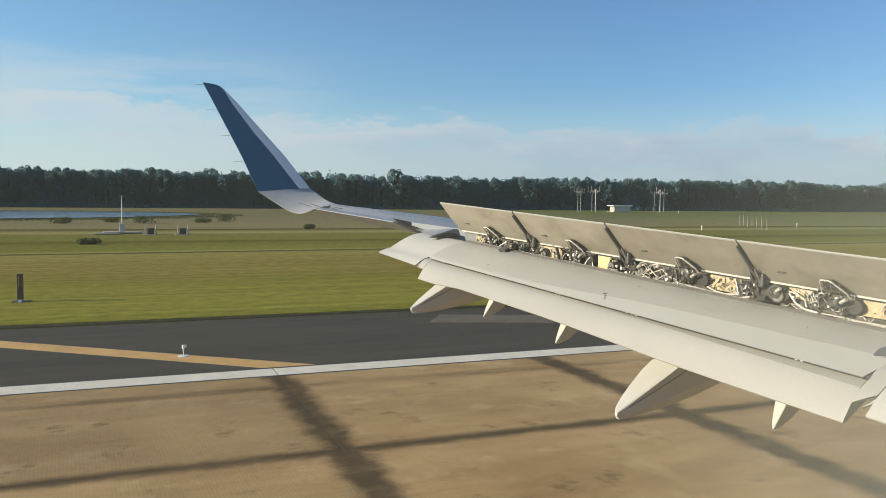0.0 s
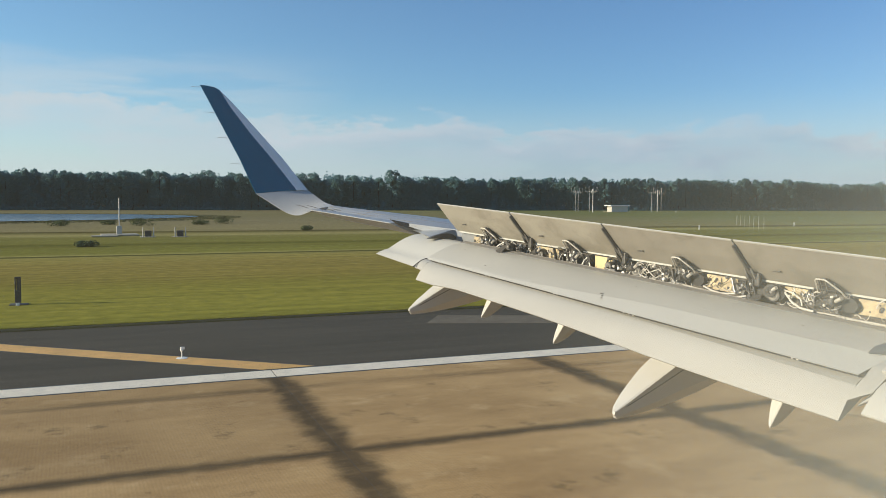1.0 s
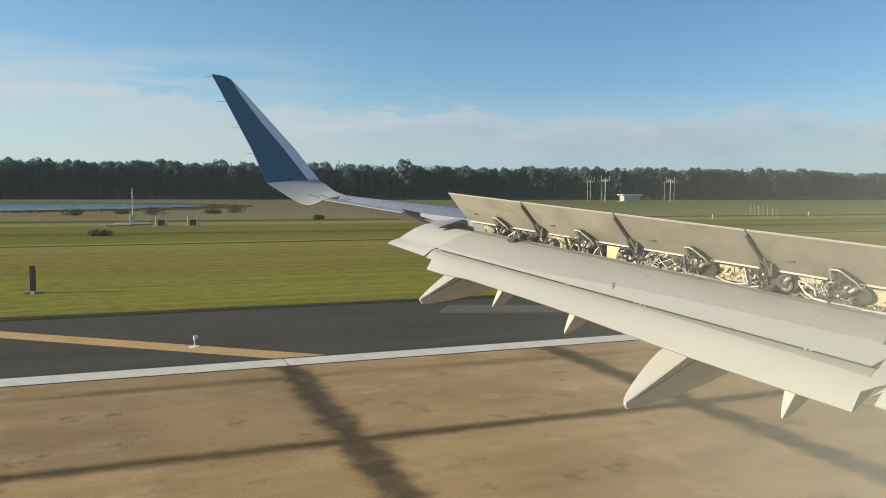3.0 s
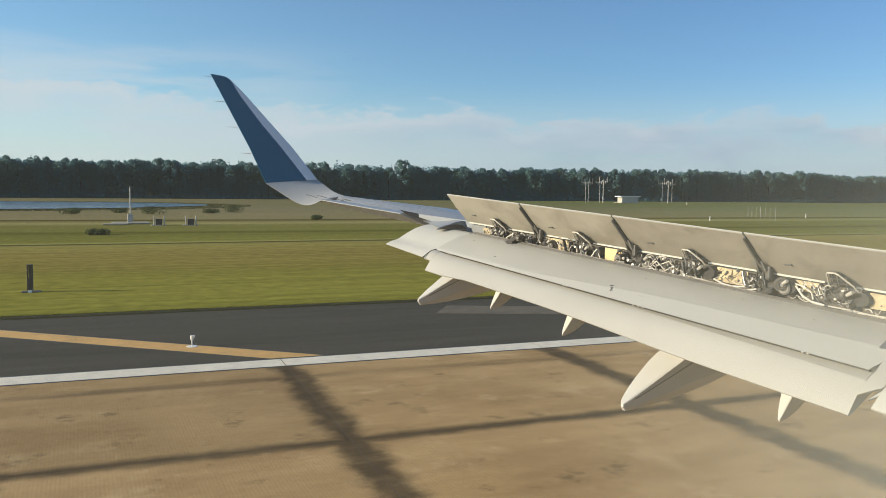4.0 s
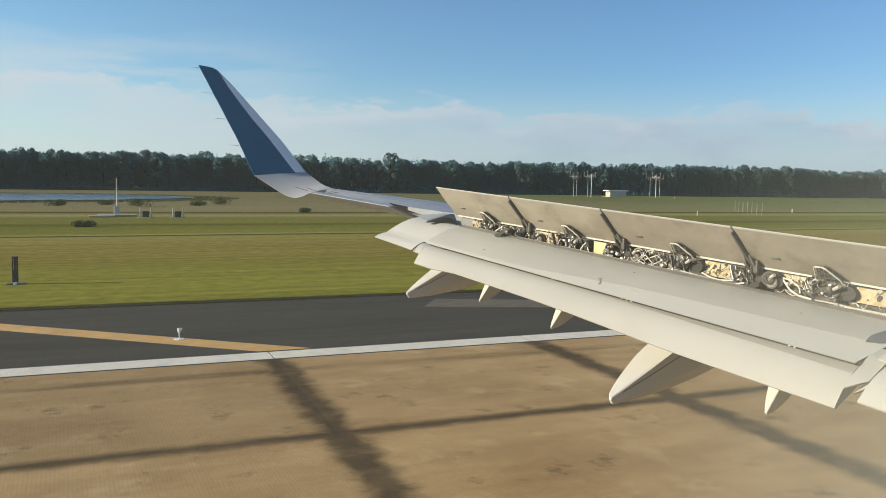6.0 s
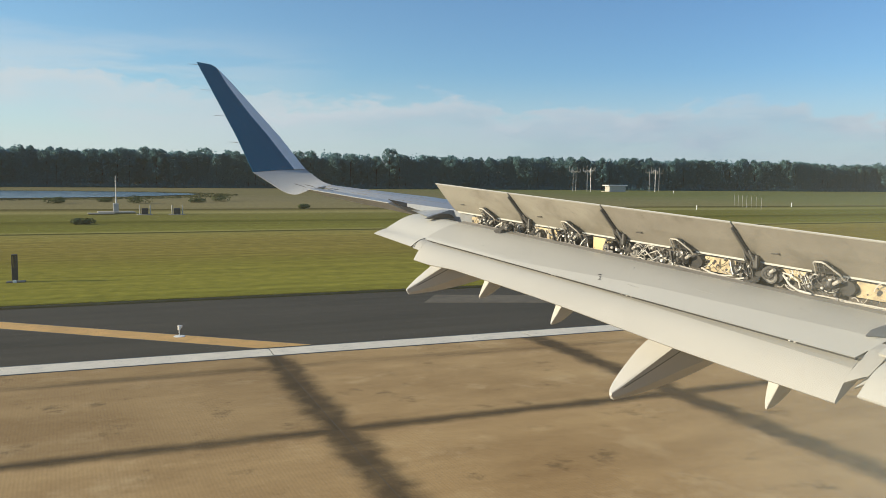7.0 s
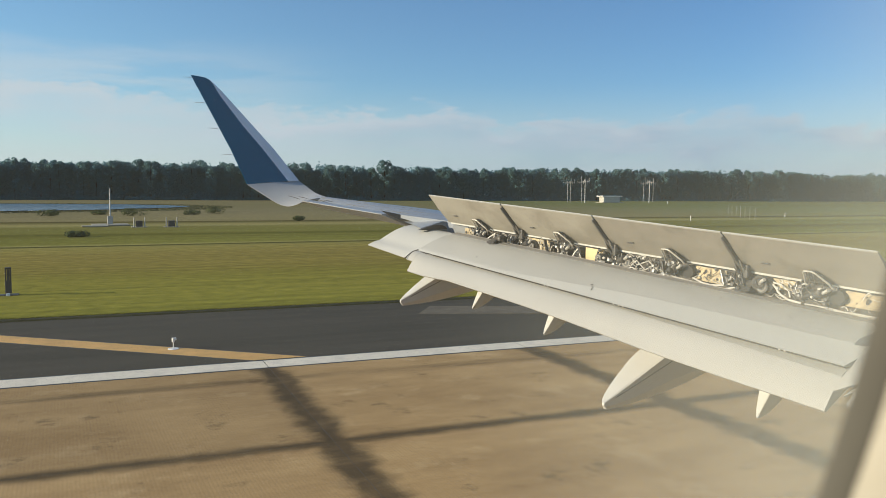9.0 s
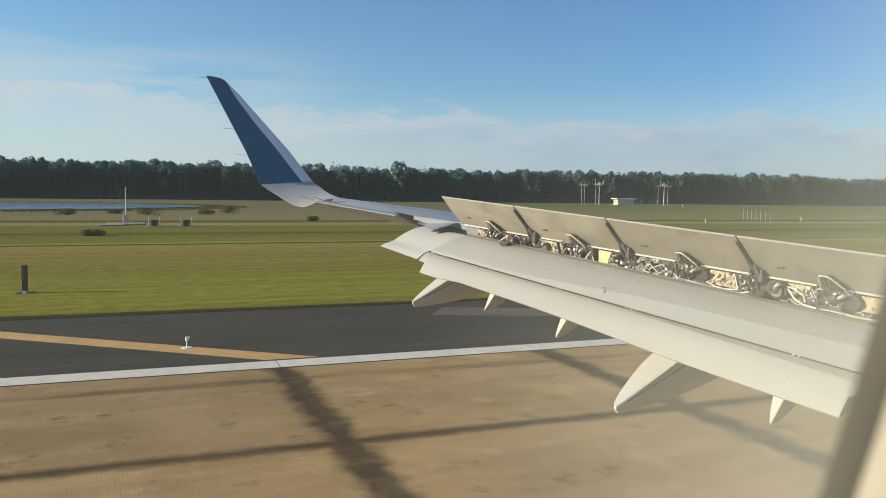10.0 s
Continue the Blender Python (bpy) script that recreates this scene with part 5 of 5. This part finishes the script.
        for q, (rr, dx, mt) in enumerate(((1.0, 0.0, M_DARK_GREY), (0.72, 0.012, M_DARK), (0.55, 0.018, M_DARK_GREY), (0.20, 0.022, M_STEEL))):
            bm = bmesh.new()
            tube(bm, [c + Vector((0.05, -0.10, 0.03)), c + Vector((-0.02 - dx, -0.13 - dx, 0.025))], r * rr, 16)
            sub("drum_ring", bm, mt, arm, "", True)
    # actuators: fat cylinders at mid panel and beside each strut
    for k, (y0, y1) in enumerate(PANELS):
        for ym in (y0 + (y1 - y0) * 0.49, y1 - 0.12):
            h = hinge(ym)
            bm = bmesh.new()
            tube(bm, [h + Vector((-0.02, 0.10, -0.16)), h + Vector((-0.05, -0.02, -0.13)), h + Vector((-0.08, -0.14, -0.10))], 0.045, 10)
            act = on_wing("actuator", bm, M_DARK_GREY, "grey hydraulic actuator", True)
            bm = bmesh.new()
            tube(bm, [h + Vector((-0.08, -0.14, -0.10)), h + Vector((-0.10, -0.22, -0.06))], 0.018, 8)
            sub("piston_rod", bm, M_PIPE, act)


build_wing_box()
build_aileron()
build_winglet()
build_flaps()
build_fairings()
build_spoilers()
build_bay()


# ---------------------------------------------------------------- the cabin round the camera
WIN_X, WIN_Z, LEAN = 0.038, 4.66, 0.24        # the side wall leans in with height


def oval(hw, hh, y, k=72, p=5.0):
    out = []
    for i in range(k):
        a = 2 * math.pi * i / k
        c, s = math.cos(a), math.sin(a)
        out.append(Vector((WIN_X + hw * math.copysign(abs(c) ** (2 / p), c), y, WIN_Z + hh * math.copysign(abs(s) ** (2 / p), s))))
    for q in out:
        q.y -= LEAN * (q.z - 4.59)
    return out


def build_cabin():
    # window frame: gasket, then the flared cream reveal
    bm = loft([oval(0.205, 0.265, 0.120), oval(0.140, 0.200, 0.092), oval(0.131, 0.191, 0.086), oval(0.1315, 0.1915, 0.083), oval(0.1335, 0.1935, 0.079), oval(0.160, 0.220, 0.088)], caps=False)
    frame_ob = empty("window_1", (WIN_X, 0.08, WIN_Z))
    tagged(frame_ob, "cabin window with cream reveal and hazy scratched pane", "window", kind="structure")
    back = -Vector(frame_ob.location)
    g = part("gasket", bm, M_GASKET, frame_ob, "grey rubber window gasket", True)
    r = part("window_frame", loft([oval(0.1332, 0.1932, 0.0805), oval(0.1345, 0.1945, 0.0765), oval(0.1365, 0.1965, 0.0735), oval(0.146, 0.207, 0.054), oval(0.158, 0.223, 0.020), oval(0.172, 0.240, 0.004)], caps=False), M_CREAM, frame_ob, "flared cream plastic reveal", True)
    bm = bmesh.new()
    box(bm, (WIN_X - 0.200, 0.110, WIN_Z - 0.260), (WIN_X + 0.200, 0.113, WIN_Z + 0.260))
    for v in bm.verts:
        v.co.y -= LEAN * (v.co.z - 4.59)
    pane = part("pane", bm, M_PANE, frame_ob, "scratched hazy acrylic pane")
    pane.visible_shadow = False
    for ob in (g, r, pane):
        ob.location = back
    # inner side wall with the opening
    k = 72
    inner = oval(0.172, 0.240, 0.004, k)

    def rim(y, x0, x1, z0, z1):
        out = []
        for i in range(k):
            a = 2 * math.pi * i / k
            c, s = math.cos(a), math.sin(a)
            m = max(abs(c), abs(s))
            out.append(Vector(((x0 + x1) / 2 + (x1 - x0) / 2 * c / m, y, (z0 + z1) / 2 + (z1 - z0) / 2 * s / m)))
        return out
    bm = loft([inner, rim(0.004, -3.0, 3.0, 3.5, 4.98), rim(0.03, -3.0, 3.0, 3.5, 4.98), oval(0.185, 0.255, 0.03, k)], caps=False)
    tagged(mesh_object("wall_cabin", bm, M_CREAM), "cream plastic cabin side wall", "cabin wall", kind="structure")
    bm = bmesh.new()
    box(bm, (-3, -3.6, 3.42), (3, 0.0, 3.5))
    tagged(mesh_object("floor", bm, M_CARPET), "dark blue cabin carpet", "floor", kind="structure")

    def arc(x, r, a0, a1, n=28):
        return [Vector((x, -1.82 + r * math.cos(radians(a0 + (a1 - a0) * i / n)), 4.2 + r * math.sin(radians(a0 + (a1 - a0) * i / n)))) for i in range(n + 1)]
    bm = loft([arc(-3, 1.93, 23.0, 202) + arc(-3, 1.96, 23.0, 202)[::-1], arc(3, 1.93, 23.0, 202) + arc(3, 1.96, 23.0, 202)[::-1]])
    tagged(mesh_object("ceiling", bm, M_CREAM), "curved cream cabin ceiling and far side wall", "ceiling", kind="structure")
    for name, x in (("wall_aft", -3.03), ("wall_forward", 3.0)):
        bm = loft([arc(x, 1.965, 0, 354, 59), arc(x + 0.03, 1.965, 0, 354, 59)])
        tagged(mesh_object(name, bm, M_CREAM), "cream cabin bulkhead", "cabin wall", kind="structure")
    # fuselage skin with a gap for the window
    bm = bmesh.new()
    xs = [-14, -8, -4, -2, -0.22, 0.31, 2, 4, 8, 12, 16]
    n = 96
    grid = [[bm.verts.new((x, -1.82 + 2.0 * math.cos(2 * math.pi * i / n), 4.2 + 2.0 * math.sin(2 * math.pi * i / n))) for i in range(n)] for x in xs]
    for xi, (a, b) in enumerate(zip(grid, grid[1:])):
        for i in range(n):
            if xi == 4 and 1 <= i <= 6:
                continue
            j = (i + 1) % n
            bm.faces.new((a[i], a[j], b[j], b[i]))
    bm.faces.new(grid[0])
    bm.faces.new(grid[-1])
    tagged(mesh_object("fuselage", bm, M_FUSELAGE, True), "white painted fuselage skin round the window", "fuselage", kind="structure")
    z0, z1 = 4.2 + 2.0 * math.sin(2 * math.pi / n), 4.2 + 2.0 * math.sin(2 * math.pi * 7 / n)
    skin = [Vector((p.x, -1.82 + math.sqrt(4.0 - (p.z - 4.2) ** 2), p.z)) for p in rim(0, -0.22, 0.31, z0, z1)]
    bm = loft([oval(0.208, 0.27, 0.121, k), skin, [p + Vector((0, -0.02, 0)) for p in skin], oval(0.208, 0.27, 0.105, k)], caps=False)
    tagged(mesh_object("window_surround", bm, M_FUSELAGE), "white outer window surround panel", "fuselage panel", kind="structure")


build_cabin()


# ---------------------------------------------------------------- things on the airfield
def build_mast(x, y, height, half, turn, bright):
    """A slim pole with a forked head: a short arm with upright whips."""
    paint = M_GREYWHITE if bright else M_MAST
    base = empty("antenna_mast", (x, y, 0))
    tagged(base, "slim pale antenna mast with a forked head on grass" if bright else "slim grey antenna mast with a forked head on grass", "antenna mast", "antenna masts by the hut")
    bm = bmesh.new()
    tube(bm, [(0, 0, 0), (0, 0, height * 0.5), (0, 0, height)], 0.19 if bright else 0.15, 8, 0.75)
    part("pole", bm, paint, base)
    u = Vector((math.cos(turn), math.sin(turn), 0))
    top = Vector((0, 0, height * 0.93))
    bm = bmesh.new()
    tube(bm, [top - u * half, top + u * half], 0.08, 6)
    part("crossarm", bm, paint, base)
    for t, drop, rise in ((-1.0, 0.3, 2.3), (-0.45, 0.8, 0.5), (0.5, 0.7, 0.6), (1.0, 0.3, 1.9)):
        bm = bmesh.new()
        p = top + u * half * t
        tube(bm, [p - Vector((0, 0, drop)), p + Vector((0, 0, rise))], 0.07, 5)
        part("whip", bm, paint, base)
    if bright:
        bm = bmesh.new()
        box(bm, (-0.32, -0.25, height * 0.95), (0.32, 0.25, height * 0.95 + 0.7), bevel=0.08)
        part("head_box", bm, paint, base)


def build_hut():
    base = empty("equipment_hut", (220.2, 288, 0))
    tagged(base, "small flat-roofed equipment hut with a pale roof on the far grass", "hut")
    base.rotation_euler = (0, 0, radians(-3))
    bm = bmesh.new()
    box(bm, (-4.2, -1.8, 0), (4.2, 1.8, 2.7), bevel=0.05)
    part("wall", bm, M_HUT, base)
    bm = bmesh.new()
    box(bm, (-5.2, -2.5, 2.7), (5.0, 2.5, 3.1), bevel=0.06)
    part("roof", bm, M_WHITE, base)
    bm = bmesh.new()
    box(bm, (-2.0, -1.84, 0.1), (-1.0, -1.79, 2.1), bevel=0.02)
    part("door", bm, M_HUT, base)
    bm = bmesh.new()
    box(bm, (1.0, -1.86, 1.0), (3.0, -1.79, 2.0), bevel=0.02)
    part("vent", bm, M_HUT, base)
    bm = bmesh.new()
    box(bm, (-5.5, -2.8, 0.05), (5.5, 2.8, 0.25), bevel=0.05)
    part("plinth", bm, M_PAD, base)


def build_weather_post():
    base = empty("sensor_post", (5.84, 109.5, 0.05))
    tagged(base, "slim white sensor post on a pale concrete pad", "sensor post")
    bm = bmesh.new()
    tube(bm, [(0, 0, 1.1), (0, 0, 4.7)], 0.08, 8, 0.7)
    part("pole", bm, M_GREYWHITE, base)
    bm = bmesh.new()
    box(bm, (-0.35, -0.25, 0.1), (0.30, 0.25, 1.2), bevel=0.04)
    part("cabinet", bm, M_GREYWALL, base)
    bm = bmesh.new()
    box(bm, (-2.2, -1.8, 0.0), (2.2, 1.8, 0.16), bevel=0.05)
    box(bm, (-3.4, -4.2, 0.0), (-0.4, -2.4, 0.12), bevel=0.04)
    part("pad", bm, M_PAD, base)
    for x, y in ((8.8, 104.1), (12.5, 103.6)):
        b = empty("ground_cabinet", (x, y, 0.05))
        tagged(b, "low dark cabinet between two white guard posts", "cabinet", "cabinets by the sensor post")
        bm = bmesh.new()
        box(bm, (-0.38, -0.3, 0.0), (0.38, 0.3, 0.75), bevel=0.03)
        part("body", bm, M_BLACK, b)
        for dx in (-0.62, 0.62):
            bm = bmesh.new()
            tube(bm, [(dx, -0.3, 0), (dx, -0.3, 1.15)], 0.07, 8)
            part("guard_post", bm, M_GREYWALL, b)
        bm = bmesh.new()
        box(bm, (-0.9, -0.7, -0.05), (0.9, 0.7, 0.03), bevel=0.02)
        part("pad", bm, M_PAD, b)


def build_marker_box():
    base = empty("distance_marker", (-2.05, 38.95, 0.03))
    tagged(base, "black upright runway marker with a white figure in the grass", "marker sign")
    bm = bmesh.new()
    box(bm, (-0.12, -0.10, 0.08), (0.12, 0.10, 0.62), bevel=0.015)
    box(bm, (-0.12, -0.10, 0.60), (-0.07, 0.10, 1.18), bevel=0.01)
    box(bm, (0.06, -0.10, 0.60), (0.12, 0.10, 1.18), bevel=0.01)
    box(bm, (-0.12, -0.10, 1.13), (0.12, 0.10, 1.20), bevel=0.01)
    part("post", bm, M_BLACK, base)
    bm = bmesh.new()
    box(bm, (-0.05, -0.03, 0.62), (0.05, 0.03, 1.12))
    part("inner_panel", bm, M_BARK, base)
    bm = bmesh.new()
    box(bm, (-0.34, -0.3, -0.05), (0.40, 0.3, 0.03), bevel=0.02)
    part("foot", bm, M_BLACK, base)
    bm = bmesh.new()
    box(bm, (-0.07, -0.42, 0.0), (0.07, -0.36, 0.12), bevel=0.01)
    part("tag", bm, M_WHITE, base)
    # the figure faces the aircraft that comes up the runway
    cu = bpy.data.curves.new("figure", "FONT")
    cu.body, cu.size, cu.extrude, cu.align_x = "5", 0.98, 0.002, "CENTER"
    cu.materials.append(M_WHITE)
    fig = new("figure", cu)
    fig.parent = base
    fig.matrix_basis = Matrix.Translation((-0.124, 0.0, 0.34)) @ Matrix(((0, 0, -1), (-1, 0, 0), (0, 1, 0))).to_4x4() @ Matrix.Diagonal((0.32, 1, 1, 1))


def build_edge_light():
    base = empty("runway_light", (2.9, 24.06, -0.012))
    tagged(base, "small white runway edge light on the asphalt", "runway light")
    bm = bmesh.new()
    tube(bm, [(0, 0, 0), (0, 0, 0.02)], 0.17, 16, 0.9)
    part("base_plate", bm, M_WHITE, base)
    bm = bmesh.new()
    tube(bm, [(0, 0, 0.02), (0, 0, 0.22)], 0.015, 8)
    part("stem", bm, M_WHITE, base)
    bm = bmesh.new()
    tube(bm, [(0, 0, 0.21), (0, 0, 0.25), (0, 0, 0.33)], 0.042, 12, 1.1)
    box(bm, (0.0, -0.04, 0.26), (0.085, 0.04, 0.33), bevel=0.01)
    part("lamp_head", bm, M_WHITE, base)


def build_stake(x, y, h, r=0.07, label="short white marker stake in the grass", group="white stakes"):
    bm = bmesh.new()
    tube(bm, [(0, 0, -0.1), (0, 0, h)], r, 8)
    ob = mesh_object("marker_stake", bm, M_WHITE if r > 0.05 else M_GREYWALL)
    ob.location = (x, y, 0.02)
    tagged(ob, label, "marker stake", group)


build_hut()
for x, y, h, bright in ((203.3, 296, 9.6, False), (207.6, 300, 9.4, False), (209.4, 294, 9.6, False), (205.5, 286, 9.8, True), (247.4, 298, 9.6, False), (242.4, 288, 9.8, True), (256.5, 302, 9.4, False)):
    build_mast(x, y, h, 1.7, radians(-38), bright)
build_weather_post()
build_marker_box()
build_edge_light()
for x, y, h in ((94.7, 102, 0.8), (226, 257, 1.1), (128, 112, 0.8)):
    build_stake(x, y, h)
for i in range(7):
    build_stake(123.6 + (-15.8) * i / 6, 122.4 + (-21.8) * i / 6, 2.1, 0.026, "tall thin pale pole in a row on the grass", "row of thin poles")


# ---------------------------------------------------------------- woods and plants
def leaf_cloud(rnd, centre, size, count, leaf, verts, faces, tilt=0.16):
    """Small leaf-clump faces over a lumpy shell, turned mostly outwards."""
    ph = (rnd.uniform(0, 6.28), rnd.uniform(0, 6.28))
    for i in range(count):
        p = Vector((rnd.gauss(0, 1), rnd.gauss(0, 1), rnd.gauss(0, 1))).normalized()
        r = (0.98 + 0.12 * math.sin(5 * p.x + ph[0]) * math.cos(6 * p.z + ph[1])) * rnd.uniform(0.80, 1.0)
        c = Vector(centre) + Vector((p.x * size[0], p.y * size[1], p.z * size[2])) * r
        out = Vector((p.x / size[0], p.y / size[1], p.z / size[2])).normalized()
        out = (out + Vector((rnd.gauss(0, tilt), rnd.gauss(0, tilt), rnd.gauss(0, tilt)))).normalized()
        u = out.cross(Vector((rnd.gauss(0, 1), rnd.gauss(0, 1), rnd.gauss(0, 1)))).normalized()
        v = out.cross(u)
        s = leaf * rnd.uniform(0.6, 1.4)
        k = len(verts)
        verts += [c - u * s, c - v * s * 0.7, c + u * s, c + v * s * 0.7]
        faces.append((k, k + 1, k + 2, k + 3))


def pydata(name, verts, faces, mat):
    me = bpy.data.meshes.new(name)
    me.from_pydata([tuple(v) for v in verts], [], faces)
    me.materials.append(mat)
    return me


def tree_model(kind, seed):
    rnd = random.Random(seed)
    height = rnd.uniform(14.5, 17.5) if kind == "pine" else rnd.uniform(13.5, 16.0)
    tree = empty(kind + "_tree")
    lean = Vector((rnd.uniform(-0.4, 0.4), rnd.uniform(-0.4, 0.4), 0))
    trunk = bmesh.new()
    tube(trunk, [Vector((0, 0, -0.2)), lean * 0.4 + Vector((0, 0, height * 0.4)), lean + Vector((0, 0, height * 0.92))], 0.24, 7, 0.25)
    verts, faces = [], []
    n = 64
    wide = rnd.uniform(2.3, 2.9) if kind == "pine" else rnd.uniform(2.9, 3.7)
    for i in range(n):
        t = (i + 0.5) / n
        # lumps on a spiral over an egg-shaped crown, with a few deeper inside
        z = height * (0.14 + 0.80 * t)
        r = wide * math.sin(math.pi * min(1.0, 0.10 + 0.86 * t)) ** (0.55 if kind == "oak" else 0.8)
        a = i * 2.4 + rnd.uniform(-0.6, 0.6)
        f = rnd.uniform(0.55, 1.0)
        c = lean * t + Vector((math.cos(a) * r * f, math.sin(a) * r * f, z + rnd.uniform(-0.4, 0.4)))
        if i % 4 == 1:
            tube(trunk, [lean * t * 0.8 + Vector((0, 0, z - 0.9)), c], 0.06, 5, 0.3)
        q = rnd.uniform(0.55, 0.95) * (0.9 if kind == "pine" else 1.1)
        leaf_cloud(rnd, c, (q * 1.2, q * 1.2, q * 0.9), 72, 0.25, verts, faces, 0.8)
    part("trunk", trunk, M_BARK, tree)
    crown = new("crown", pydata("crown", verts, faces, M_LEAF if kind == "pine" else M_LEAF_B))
    crown.parent = tree
    tagged(tree, "tall dark green pine at the edge of the woods, blued for haze" if kind == "pine" else "broad dark green leafy tree at the edge of the woods, blued for haze", "tree", "trees at the wood's edge")
    return tree


def wood_edge(x):
    return 378 - 0.12 * max(0.0, x) + 5 * noise.noise((x * 0.02, 7.0, 0.0))


def build_woods():
    rnd = random.Random(11)
    models = [tree_model("pine" if i % 2 else "oak", 40 + i) for i in range(12)]
    x, i = -75.0, 0
    while x < 520:
        s = (0.98 + 0.20 * rnd.random() + (0.12 if rnd.random() < 0.07 else 0.0)) * (1.0 + 0.14 * noise.noise((x * 0.021, 2.0, 0.0)))
        m = Matrix.Translation((x, wood_edge(x) + rnd.uniform(-3, 7), 0)) @ Matrix.Rotation(rnd.uniform(0, 6.28), 4, "Z")
        if i < len(models):
            ob = models[i]
            ob.matrix_basis = m
        else:
            ob = copy_thing(models[rnd.randrange(len(models))], m)
        ob.scale = (s, s, s)
        i += 1
        x += rnd.uniform(1.3, 2.7)
    # the mass of the woods behind, and the undergrowth along their foot
    verts, faces = [], []
    for k in range(1500):
        x = rnd.uniform(-110, 620)
        y = wood_edge(x) + 2 + 34 * rnd.random() ** 1.5
        h = rnd.uniform(15.2, 17.6) * (1.0 + 0.10 * noise.noise((x * 0.013, 2.0, 0.0)))
        leaf_cloud(rnd, (x, y, h * 0.52), (2.3, 2.3, h * 0.47), 130, 0.46, verts, faces, 0.7)
    for k in range(1500):
        x = rnd.uniform(-110, 620)
        y = wood_edge(x) + rnd.uniform(-5, 4)
        h = rnd.uniform(1.5, 8.5) if k % 3 else rnd.uniform(0.8, 2.5)
        leaf_cloud(rnd, (x, y, h * 0.48), (2.0, 1.6, h * 0.54), 46, 0.42, verts, faces, 0.7)
    for k in range(900):
        x = rnd.uniform(-110, 620)
        y = wood_edge(x) + rnd.uniform(-1, 5)
        h = rnd.uniform(8.5, 14.0)
        leaf_cloud(rnd, (x, y, h * 0.5), (2.2, 1.8, h * 0.5), 100, 0.40, verts, faces, 0.7)
    for k in range(1400):
        x = rnd.uniform(-110, 620)
        leaf_cloud(rnd, (x, wood_edge(x) + rnd.uniform(-5.5, -2), 0.5), (1.4, 1.0, rnd.uniform(0.6, 1.5)), 22, 0.34, verts, faces)
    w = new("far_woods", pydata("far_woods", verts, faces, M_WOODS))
    tagged(w, "dense dark green woods behind the airfield, blued for haze", "woods", kind="stuff")


def build_plants():
    rnd = random.Random(23)
    # rough weeds round the pond and along the old drains
    verts, faces = [], []
    for k in range(9000):
        a = rnd.uniform(0, 6.28)
        q = rnd.uniform(0.98, 1.16)
        x, y = -30 + 62 * math.cos(a) * q, 222 + 49 * math.sin(a) * q
        h, t = rnd.uniform(0.1, 0.42), rnd.uniform(0, 3.14)
        dx, dy = 0.16 * math.cos(t), 0.12 * math.sin(t)
        n = len(verts)
        verts += [(x - dx, y - dy, 0.0), (x + dx, y + dy, 0.0), (x + rnd.uniform(-0.2, 0.2), y, h)]
        faces.append((n, n + 1, n + 2))
    w = new("reeds", pydata("reeds", verts, faces, M_REED))
    tagged(w, "rough green reeds and weeds round the pond", "reeds", kind="stuff")
    for x, y, s in ((-2, 150, 1.3), (6.5, 156, 0.9), (12, 148, 1.6), (22, 152, 1.0), (27.5, 158, 1.5), (33, 120, 0.8), (1.5, 84, 0.7)):
        vs, fs = [], []
        for q in range(5):
            leaf_cloud(rnd, (rnd.uniform(-1, 1) * s, rnd.uniform(-0.6, 0.6) * s, 0.45 * s), (0.8 * s, 0.7 * s, 0.5 * s), 150, 0.10, vs, fs)
        b = new("bush", pydata("bush", vs, fs, M_BUSH))
        b.location = (x, y, 0.0)
        tagged(b, "low dark green bush in the rough grass", "bush", "bushes on the field")
    # blades along the asphalt's edge and over the near turf
    verts, faces = [], []
    for k in range(18000):
        x = rnd.uniform(-6, 34)
        y = 31.02 + abs(rnd.gauss(0, 0.10))
        h, lean, wdt = rnd.uniform(0.02, 0.055), rnd.uniform(-0.05, 0.05), rnd.uniform(0.008, 0.02)
        a = rnd.uniform(0, 3.14)
        dx, dy = math.cos(a) * wdt, math.sin(a) * wdt
        i = len(verts)
        verts += [(x - dx, y - dy, 0.02), (x + dx, y + dy, 0.02), (x + lean, y + rnd.uniform(-0.06, 0.06), 0.03 + h)]
        faces.append((i, i + 1, i + 2))
    g = lay(new("grass_blades", pydata("grass_blades", verts, faces, M_GRASS)))
    tagged(g, "short olive-green grass blades along the asphalt", "grass", kind="stuff")


build_woods()
build_plants()
